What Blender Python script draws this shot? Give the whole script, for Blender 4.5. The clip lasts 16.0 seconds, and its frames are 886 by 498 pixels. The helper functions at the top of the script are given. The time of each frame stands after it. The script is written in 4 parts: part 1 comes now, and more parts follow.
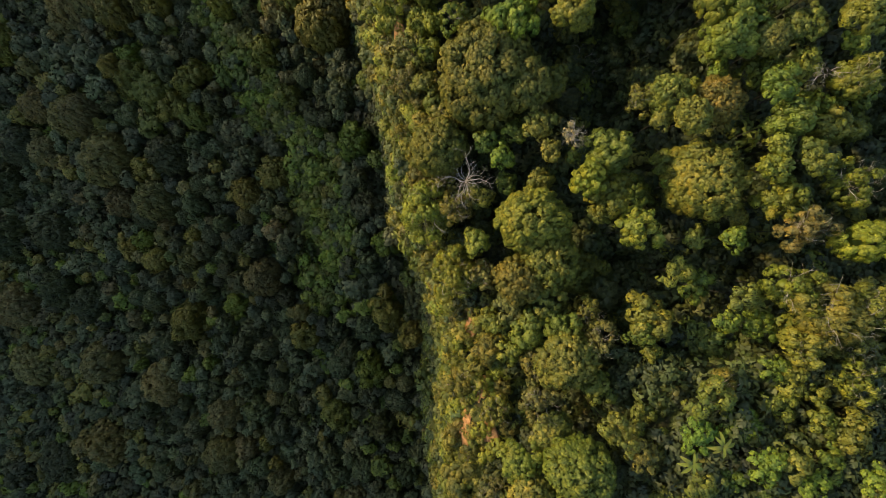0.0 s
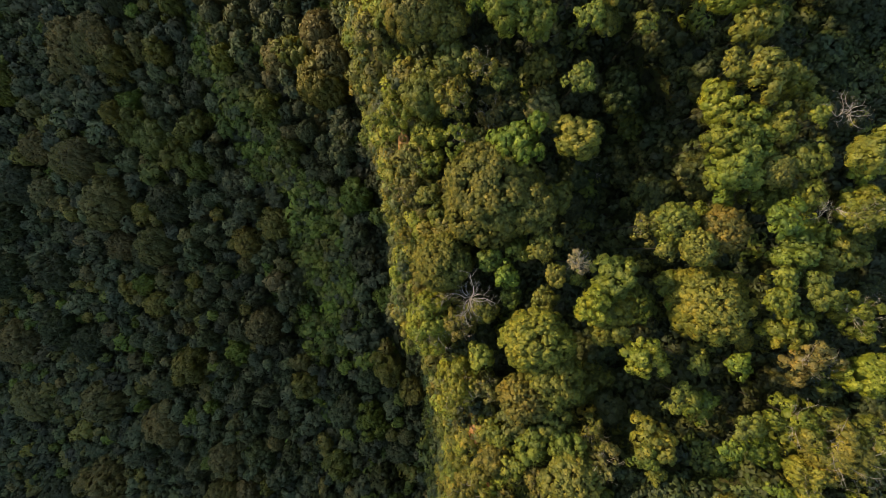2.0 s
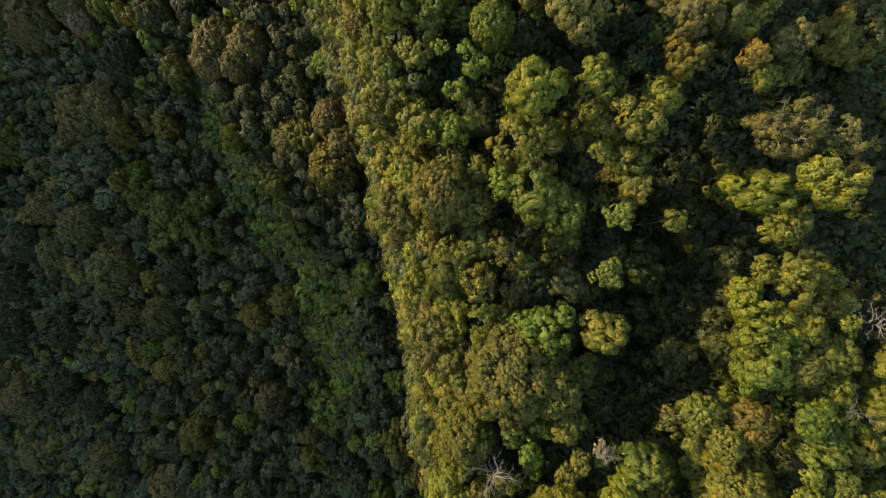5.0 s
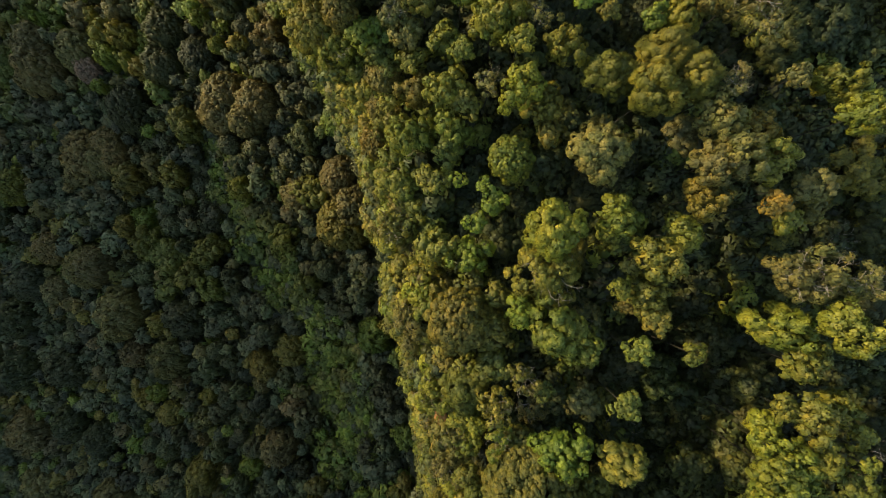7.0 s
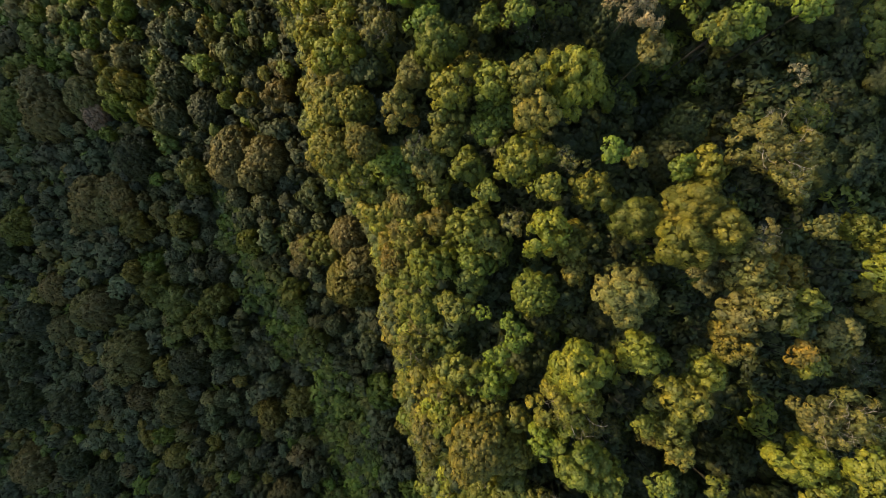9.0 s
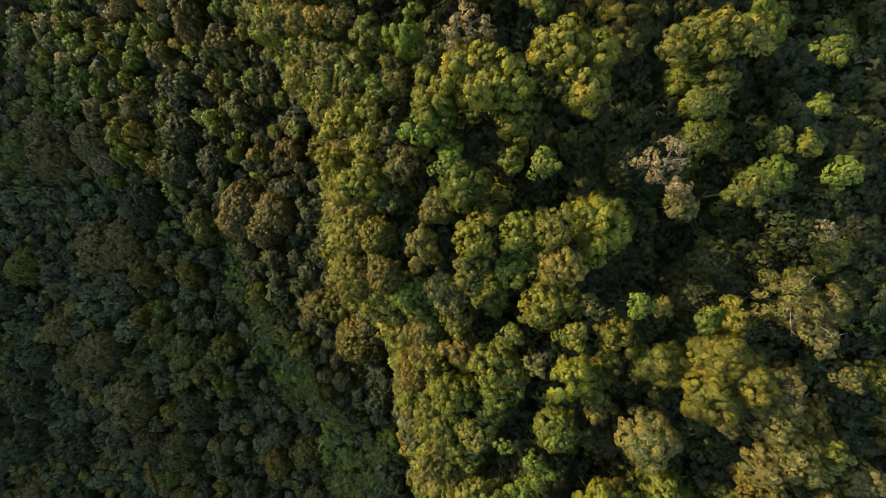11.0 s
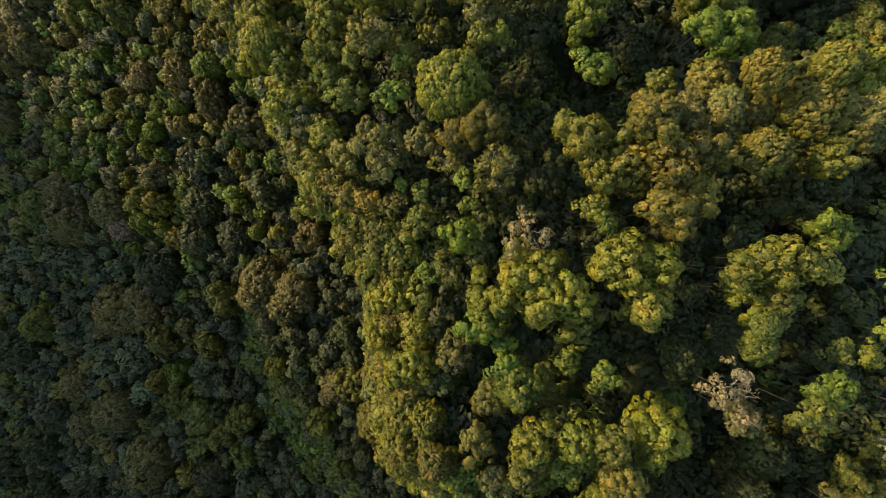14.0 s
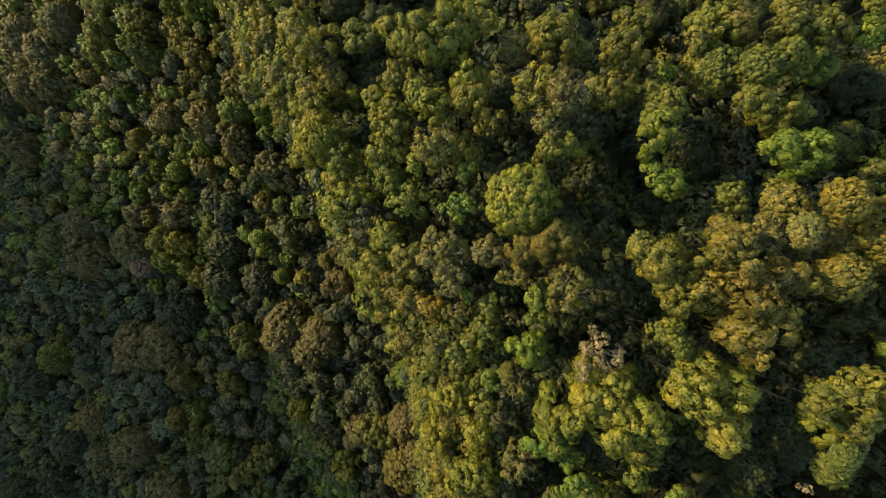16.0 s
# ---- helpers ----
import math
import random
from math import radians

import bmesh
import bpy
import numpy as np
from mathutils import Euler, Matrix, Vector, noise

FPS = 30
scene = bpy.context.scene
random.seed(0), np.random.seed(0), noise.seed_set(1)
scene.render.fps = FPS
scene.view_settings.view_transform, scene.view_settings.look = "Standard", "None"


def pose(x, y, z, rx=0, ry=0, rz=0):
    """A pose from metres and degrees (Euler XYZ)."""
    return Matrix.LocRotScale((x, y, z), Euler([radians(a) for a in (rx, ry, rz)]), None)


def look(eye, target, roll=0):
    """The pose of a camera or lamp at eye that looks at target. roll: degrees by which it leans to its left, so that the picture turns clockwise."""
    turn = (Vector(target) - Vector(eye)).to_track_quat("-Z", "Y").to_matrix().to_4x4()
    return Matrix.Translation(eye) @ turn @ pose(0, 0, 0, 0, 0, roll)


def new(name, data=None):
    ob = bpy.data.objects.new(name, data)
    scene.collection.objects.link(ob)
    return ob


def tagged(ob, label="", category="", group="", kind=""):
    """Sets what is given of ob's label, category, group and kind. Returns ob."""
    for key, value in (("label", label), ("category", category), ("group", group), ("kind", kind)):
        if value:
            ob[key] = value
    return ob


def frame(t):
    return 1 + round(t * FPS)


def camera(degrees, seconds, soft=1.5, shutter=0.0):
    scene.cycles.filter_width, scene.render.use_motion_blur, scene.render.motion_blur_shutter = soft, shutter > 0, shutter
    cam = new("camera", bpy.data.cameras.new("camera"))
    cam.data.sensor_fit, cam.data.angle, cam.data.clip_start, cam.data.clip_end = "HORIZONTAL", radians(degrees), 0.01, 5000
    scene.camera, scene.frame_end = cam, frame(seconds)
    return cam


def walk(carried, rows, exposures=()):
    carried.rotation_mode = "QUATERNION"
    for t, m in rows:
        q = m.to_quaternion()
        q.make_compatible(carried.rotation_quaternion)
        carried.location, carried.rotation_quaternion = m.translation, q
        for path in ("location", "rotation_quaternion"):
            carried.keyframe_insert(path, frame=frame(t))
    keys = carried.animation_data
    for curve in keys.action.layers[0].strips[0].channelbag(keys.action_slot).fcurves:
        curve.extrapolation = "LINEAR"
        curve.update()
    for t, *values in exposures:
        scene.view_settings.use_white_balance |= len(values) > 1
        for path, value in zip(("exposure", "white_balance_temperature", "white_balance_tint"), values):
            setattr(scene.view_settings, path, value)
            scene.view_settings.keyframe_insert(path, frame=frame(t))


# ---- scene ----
cam = camera(80.0, 16.0, 0.55)
# the flight, as parts of its length; DEEP stretches the heights to suit the lens
METRES, EYE, TILT, DEEP = 160.0, 300.0, -90.0, 1.4103
SUN_POWER, SKY_POWER, STOPS = 2.6, 0.15, 1.60
ROWS = [
    (0.0, 0.0, 0.0, 0.0, 0.0, 0.0, -0.0),
    (0.5, -0.0009, 0.0001, 0.0318, -0.02, -0.02, -0.02),
    (1.0, -0.002, 0.0002, 0.0634, -0.03, -0.01, -0.05),
    (1.5, -0.0032, 0.0004, 0.095, -0.05, -0.02, -0.08),
    (2.0, -0.0052, 0.0006, 0.1268, -0.07, -0.04, -0.09),
    (2.5, -0.0082, 0.0009, 0.1582, -0.09, -0.05, -0.14),
    (3.0, -0.012, 0.0012, 0.1897, -0.09, -0.08, -0.17),
    (3.5, -0.0166, 0.0017, 0.2208, -0.1, -0.07, -0.22),
    (4.0, -0.0217, 0.0019, 0.2524, -0.11, -0.11, -0.25),
    (6.5, -0.0454, 0.0033, 0.4107, -0.14, -0.25, -0.41),
    (7.0, -0.0499, 0.0036, 0.4423, -0.14, -0.28, -0.46),
    (7.5, -0.0552, 0.0037, 0.4737, -0.16, -0.29, -0.5),
    (8.0, -0.061, 0.0039, 0.5051, -0.17, -0.32, -0.55),
    (8.5, -0.067, 0.0042, 0.5364, -0.17, -0.34, -0.61),
    (11.0, -0.0959, 0.0056, 0.6937, -0.22, -0.47, -0.89),
    (11.5, -0.1012, 0.0059, 0.7253, -0.22, -0.48, -0.96),
    (12.0, -0.1068, 0.0063, 0.7567, -0.24, -0.5, -1.0),
    (12.5, -0.1145, 0.0068, 0.7865, -0.25, -0.53, -1.04),
    (13.0, -0.124, 0.0074, 0.8148, -0.26, -0.54, -1.08),
    (13.5, -0.1353, 0.0082, 0.8419, -0.29, -0.57, -1.13),
    (14.0, -0.148, 0.0092, 0.868, -0.3, -0.59, -1.17),
    (14.5, -0.1619, 0.0101, 0.8933, -0.33, -0.6, -1.24),
    (15.0, -0.177, 0.0111, 0.9181, -0.36, -0.63, -1.28),
    (15.5, -0.1927, 0.0124, 0.9421, -0.37, -0.65, -1.36),
    (16.0, -0.2093, 0.0135, 0.966, -0.38, -0.65, -1.4),
]
walk(cam, [(t, pose(0, 0, EYE, TILT) @ pose(METRES * x, METRES * DEEP * y, METRES * z, 90 + pitch / DEEP, roll, yaw / DEEP)) for t, x, y, z, yaw, pitch, roll in ROWS],
     [(0.0, STOPS), (16.0, STOPS)])

# ---- sun, sky ----
SUN_UP, SUN_WAY = 20.6, Vector((-0.93, 0.34, 0.0)).normalized()
to_sun = (SUN_WAY * math.cos(radians(SUN_UP)) + Vector((0, 0, math.sin(radians(SUN_UP))))).normalized()
world = bpy.data.worlds.new("sky")
scene.world = world
world.use_nodes = True
sky = world.node_tree.nodes.new("ShaderNodeTexSky")
sky.sky_type, sky.sun_disc = "NISHITA", False
sky.sun_elevation = radians(SUN_UP)
sky.sun_rotation = math.atan2(SUN_WAY.x, SUN_WAY.y) % (2 * math.pi)
sky.air_density, sky.dust_density, sky.ozone_density = 1.5, 1.2, 2.0
backing = world.node_tree.nodes["Background"]
backing.inputs["Strength"].default_value = SKY_POWER
world.node_tree.links.new(sky.outputs["Color"], backing.inputs["Color"])
sun = new("sun", bpy.data.lights.new("sun", "SUN"))
sun.data.energy, sun.data.angle, sun.data.color = SUN_POWER, radians(1.2), (1.0, 0.82, 0.47)
sun.matrix_world = look(to_sun * 500, (0, 0, 0))

# ---- the shape of the land ----
EDGE_Y = np.array([-120, -50, -34, -20, -9, -3, 4, 16, 25, 30, 38, 44, 51, 57, 64, 69, 73, 94, 99, 106, 114, 131, 139, 143, 147, 156, 170, 190, 260], float)
EDGE_X = np.array([5, 1, 2.2, 1.6, -0.5, -2.5, -8, -9, -8, -10.5, -11, -13, -13, -17, -17, -16, -20, -22, -26.5, -32, -34, -34.5, -39, -40, -46, -50, -57, -70, -106], float)


GULLIES = [(32, 45, 10, 22, 14), (24, 118, 8, 14, 11), (0, 166, 8, 8, 8), (31, 146, 7, 6, 8)]


def smooth(a, b, x):
    s = np.clip((x - a) / (b - a), 0, 1)
    return s * s * (3 - 2 * s)


def brink(y):
    """Where the ridge breaks off into the valley."""
    return np.interp(y, EDGE_Y, EDGE_X)


def ridge_roof(x, y):
    """The height of the treetops on the ridge."""
    w, v = np.clip((x - brink(y)) / 100, -0.03, 0.95), np.clip(y / 100, -0.35, 1.85)
    return 215.7 + 9.5 * w + 1.4 * v - 17.9 * np.exp(-w / 0.12) + 26.6 * v ** 2 - 0.9 * w * v - 14.1 * v ** 3


def valley_roof(x, y):
    """The height of the treetops down in the valley."""
    u, v = np.clip(x / 100, -3.2, 0.2), np.clip(y / 100, -1.6, 2.9)
    return 118.4 + 41.8 * u + 22.8 * v - 0.7 * u * u + 1.1 * u * v


def on_ridge(x, y):
    e = brink(y)
    return smooth(e - 10, e + 1, x)


def waves(x, y):
    """Small unevenness of the land."""
    return 0.6 * np.sin(x * 0.31 + 1.7 * np.sin(y * 0.11)) + 0.5 * np.sin(y * 0.37 + x * 0.13) + 0.35 * np.sin(x * 0.83 - y * 0.71) + 0.25 * np.sin(y * 1.3 + x * 0.9)


def land(x, y):
    x, y = np.asarray(x, float), np.asarray(y, float)
    s = on_ridge(x, y)
    deep = 5 + 17 * smooth(brink(y) + 2, brink(y) + 24, x) - 13 * smooth(-4, -22, y) * smooth(22, 36, x)
    z = (valley_roof(x, y) - 10.5) * (1 - s) + (ridge_roof(x, y) - deep) * s
    z = z - 90 * smooth(90, 700, x)
    for a, b, wide, long, down in GULLIES:
        z = z - down * np.exp(-((x - a) / wide) ** 2 - ((y - b) / long) ** 2)
    far = np.clip(y - 300, 0, 900) + np.clip(-200 - y, 0, 900)
    z = z - 0.12 * far * smooth(-120, 60, x)
    # unseen mountain across the valley hides the sun; its notch is shaped for light
    crest = 735 - 365 * smooth(524, 568, y) + 8 * np.sin(y * 0.021)
    rise = smooth(-520, -1500, x) * crest
    return z + rise + waves(x, y)


# ---- materials ----
def surface(name, rough=0.6):
    m = bpy.data.materials.new(name)
    m.use_nodes = True
    t = m.node_tree
    b = t.nodes["Principled BSDF"]
    b.inputs["Roughness"].default_value = rough
    return m, t, b


def node(t, kind, **values):
    n = t.nodes.new(kind)
    for key, value in values.items():
        n.inputs[key].default_value = value
    return n


def mixed(t, mode, amount, a, b):
    """A colour mix; amount, a and b are sockets or values."""
    n = t.nodes.new("ShaderNodeMix")
    n.data_type, n.blend_type = "RGBA", mode
    for socket, value in ((n.inputs[0], amount), (n.inputs[6], a), (n.inputs[7], b)):
        if isinstance(value, bpy.types.NodeSocket):
            t.links.new(value, socket)
        else:
            socket.default_value = value
    return n.outputs[2]


def ramp(t, value, stops):
    n = t.nodes.new("ShaderNodeValToRGB")
    e = n.color_ramp.elements
    while len(e) < len(stops):
        e.new(0.5)
    for at, (p, c) in zip(e, stops):
        at.position, at.color = p, (*c, 1)
    t.links.new(value, n.inputs["Fac"])
    return n.outputs["Color"]


def grain(t, scale, detail=4.0, rough=0.6):
    n = node(t, "ShaderNodeTexNoise", Scale=scale, Detail=detail, Roughness=rough)
    g = t.nodes.new("ShaderNodeNewGeometry")
    t.links.new(g.outputs["Position"], n.inputs["Vector"])
    return n.outputs["Fac"]


def foliage(name, from_mesh, lively=1.0, gloss=0.3, cast=(1, 1, 1)):
    """Leaves: the tint of the tree, varied from leaf to leaf, spray to spray and bough to bough, and light that shines through."""
    m, t, b = surface(name, 0.6)
    if from_mesh:
        a = t.nodes.new("ShaderNodeAttribute")
        a.attribute_name = "tint"
        tint = a.outputs["Color"]
    else:
        tint = t.nodes.new("ShaderNodeObjectInfo").outputs["Color"]
    g = t.nodes.new("ShaderNodeNewGeometry")
    tuft = t.nodes.new("ShaderNodeAttribute")
    tuft.attribute_name = "tuft"

    def soft(stops):
        return [(at, tuple(1 + lively * (c - 1) for c in rgb)) for at, rgb in stops]

    leaf = ramp(t, g.outputs["Random Per Island"], soft(((0.0, (0.82, 0.84, 0.82)), (0.5, (0.98, 0.98, 0.98)), (0.9, (1.12, 1.11, 1.1)), (1.0, (1.35, 1.3, 1.3)))))
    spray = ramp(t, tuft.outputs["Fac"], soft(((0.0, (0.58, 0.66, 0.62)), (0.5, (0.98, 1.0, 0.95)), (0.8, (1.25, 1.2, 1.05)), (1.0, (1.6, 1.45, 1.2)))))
    bough = ramp(t, grain(t, 0.4, 3.0), [(0.3, (0.8, 0.9, 0.82)), (0.5, (1, 1, 1)), (0.7, (1.22, 1.08, 0.97))])
    stand = ramp(t, grain(t, 0.05, 2.0), [(0.35, (0.88, 0.94, 1.0)), (0.65, (1.12, 1.06, 0.94))])
    colour = mixed(t, "MULTIPLY", 1.0, tint, (*cast, 1))
    for by in (leaf, spray, bough, stand):
        colour = mixed(t, "MULTIPLY", 1.0, colour, by)
    t.links.new(colour, b.inputs["Base Color"])
    b.inputs["Specular IOR Level"].default_value = gloss
    thin = node(t, "ShaderNodeBsdfTranslucent")
    t.links.new(mixed(t, "MULTIPLY", 1.0, colour, (1.1, 1.15, 0.5, 1)), thin.inputs["Color"])
    both = node(t, "ShaderNodeMixShader", Fac=0.22)
    t.links.new(b.outputs[0], both.inputs[1])
    t.links.new(thin.outputs[0], both.inputs[2])
    t.links.new(both.outputs[0], t.nodes["Material Output"].inputs["Surface"])
    return m


def bark(name, dark, light):
    m, t, b = surface(name, 0.85)
    b.inputs["Specular IOR Level"].default_value = 0.15
    g = grain(t, 3.5, 6.0, 0.7)
    t.links.new(ramp(t, g, [(0.3, dark), (0.7, light)]), b.inputs["Base Color"])
    bump = node(t, "ShaderNodeBump", Strength=0.5, Distance=0.05)
    t.links.new(grain(t, 14.0), bump.inputs["Height"])
    t.links.new(bump.outputs[0], b.inputs["Normal"])
    return m


def soil(name, stops, scale):
    m, t, b = surface(name, 0.95)
    b.inputs["Specular IOR Level"].default_value = 0.1
    fine = ramp(t, grain(t, scale, 8.0, 0.7), stops)
    broad = ramp(t, grain(t, 0.12, 3.0), [(0.35, (0.7, 0.75, 0.8)), (0.65, (1.25, 1.15, 1.0))])
    t.links.new(mixed(t, "MULTIPLY", 1.0, fine, broad), b.inputs["Base Color"])
    bump = node(t, "ShaderNodeBump", Strength=0.9, Distance=0.35)
    t.links.new(grain(t, scale * 1.3, 8.0, 0.75), bump.inputs["Height"])
    t.links.new(bump.outputs[0], b.inputs["Normal"])
    return m


LEAVES, WOODS = foliage("leaves", False), foliage("leaves_of_the_woods", True)
# valley copies of the leaves, shade and haze put in as darker bluish cast
HAZED, HAZED_WOODS = foliage("hazed_leaves", False, 0.4, 0.3, (0.90, 0.84, 0.95)), foliage("hazed_leaves_of_the_woods", True, 0.4, 0.3, (0.90, 0.84, 0.95))
BARK, PALE_BARK = bark("bark", (0.015, 0.012, 0.009), (0.038, 0.031, 0.024)), bark("pale_bark", (0.16, 0.125, 0.095), (0.34, 0.28, 0.225))
SOIL = soil("forest_floor", [(0.3, (0.010, 0.010, 0.005)), (0.45, (0.034, 0.03, 0.012)), (0.55, (0.042, 0.05, 0.012)), (0.7, (0.08, 0.068, 0.026))], 0.5)
EARTH = soil("bare_earth", [(0.3, (0.11, 0.055, 0.022)), (0.5, (0.27, 0.135, 0.055)), (0.7, (0.40, 0.23, 0.11))], 1.6)
# d and v carry shade in the leaf colour, v the valley's haze too
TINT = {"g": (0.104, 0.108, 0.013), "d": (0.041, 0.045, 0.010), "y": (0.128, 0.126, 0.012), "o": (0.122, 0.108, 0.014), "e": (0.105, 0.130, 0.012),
        "k": (0.116, 0.100, 0.025), "b": (0.120, 0.097, 0.014), "r": (0.205, 0.152, 0.085), "t": (0.195, 0.118, 0.012), "v": (0.068, 0.077, 0.025)}
HUE = {"g": "mid-green", "d": "shade-darkened green", "y": "yellow-green", "o": "olive-green", "e": "bright green", "k": "grey-green", "b": "brownish olive", "r": "pinkish grey", "t": "orange-tinged", "v": "hazy deep green"}


# ---- mesh tools ----
def mesh_of(name, verts, faces, material, tint=None, tuft=None, normals=None):
    """A mesh from arrays: verts (n, 3) and a list of face arrays, each (m, corners); tuft is a chance number for each spray of leaves."""
    me = bpy.data.meshes.new(name)
    faces = [f for f in faces if len(f)]
    loops = np.concatenate([f.ravel() for f in faces]).astype(np.int32)
    sizes = np.concatenate([np.full(len(f), f.shape[1]) for f in faces])
    starts = (np.cumsum(sizes) - sizes).astype(np.int32)
    me.vertices.add(len(verts))
    me.vertices.foreach_set("co", np.asarray(verts, np.float32).ravel())
    me.loops.add(len(loops))
    me.loops.foreach_set("vertex_index", loops)
    me.polygons.add(len(sizes))
    me.polygons.foreach_set("loop_start", starts)
    if tint is not None:
        a = me.attributes.new("tint", "FLOAT_COLOR", "POINT")
        a.data.foreach_set("color", np.c_[tint, np.ones(len(tint))].astype(np.float32).ravel())
    if tuft is not None:
        me.attributes.new("tuft", "FLOAT", "POINT").data.foreach_set("value", np.asarray(tuft, np.float32))
    me.update(calc_edges=True)
    me.validate()
    if normals is not None:
        me.attributes.new("custom_normal", "FLOAT_VECTOR", "POINT").data.foreach_set("vector", np.asarray(normals, np.float32).ravel())
    me.materials.append(material)
    return me


def unit(v):
    return v / np.maximum(np.linalg.norm(v, axis=-1, keepdims=True), 1e-9)


def icosphere(level):
    bm = bmesh.new()
    bmesh.ops.create_icosphere(bm, subdivisions=level, radius=1)
    v = np.array([p.co[:] for p in bm.verts])
    f = np.array([[p.index for p in q.verts] for q in bm.faces])
    bm.free()
    return v, f


BALL, BALL_FINE = icosphere(1), icosphere(2)


def tube(points, radii, sides=6):
    """A tapered tube along points, closed at both ends by its narrowing."""
    points, n = np.asarray(points, float), len(points)
    ahead = unit(np.gradient(points, axis=0))
    side = unit(np.cross(ahead, np.array([0.31, 0.53, 0.79])))
    over = np.cross(ahead, side)
    a = np.arange(sides) * 2 * np.pi / sides
    ring = side[:, None] * np.cos(a)[None, :, None] + over[:, None] * np.sin(a)[None, :, None]
    verts = (points[:, None] + ring * np.asarray(radii)[:, None, None]).reshape(-1, 3)
    i, j = np.meshgrid(np.arange(n - 1), np.arange(sides), indexing="ij")
    k = (j + 1) % sides
    quads = np.stack([i * sides + j, i * sides + k, (i + 1) * sides + k, (i + 1) * sides + j], -1).reshape(-1, 4)
    cap = np.arange(sides)
    return verts, [quads], [cap[::-1][None], ((n - 1) * sides + cap)[None]]


def joined(pieces):
    """One verts and faces from several tubes."""
    verts, faces, at = [], [], 0
    for v, quads, caps in pieces:
        verts.append(v)
        faces += [q + at for q in quads + caps]
        at += len(v)
    return np.concatenate(verts), faces


# ---- crowns: boughs set on a dome, each covered with sprays of leaves ----
HABIT = {  # boughs, their size, height of the dome, unevenness, gaps, leaf's width to length, cover, radius of a spray of leaves in metres
    "dense": (130, 0.14, 0.74, 0.05, 0.0, 0.7, 1.0, 0.34),
    "lobed": (30, 0.26, 0.88, 0.24, 0.06, 0.7, 1.0, 0.48),
    "open": (34, 0.20, 0.75, 0.26, 0.15, 0.6, 0.7, 0.40),
    "shrubby": (18, 0.26, 0.75, 0.30, 0.08, 0.7, 0.9, 0.42),
    "feathery": (26, 0.30, 0.85, 0.14, 0.0, 0.34, 1.2, 0.50),
    "dome": (20, 0.30, 0.95, 0.16, 0.0, 0.7, 0.9, 0.85),
    "knoll": (8, 0.44, 0.95, 0.20, 0.0, 0.7, 0.8, 0.9),
    "bush": (3, 0.55, 0.62, 0.25, 0.0, 0.7, 0.7, 0.55),
    "sparse": (34, 0.17, 0.85, 0.32, 0.15, 0.6, 0.6, 0.36),
}


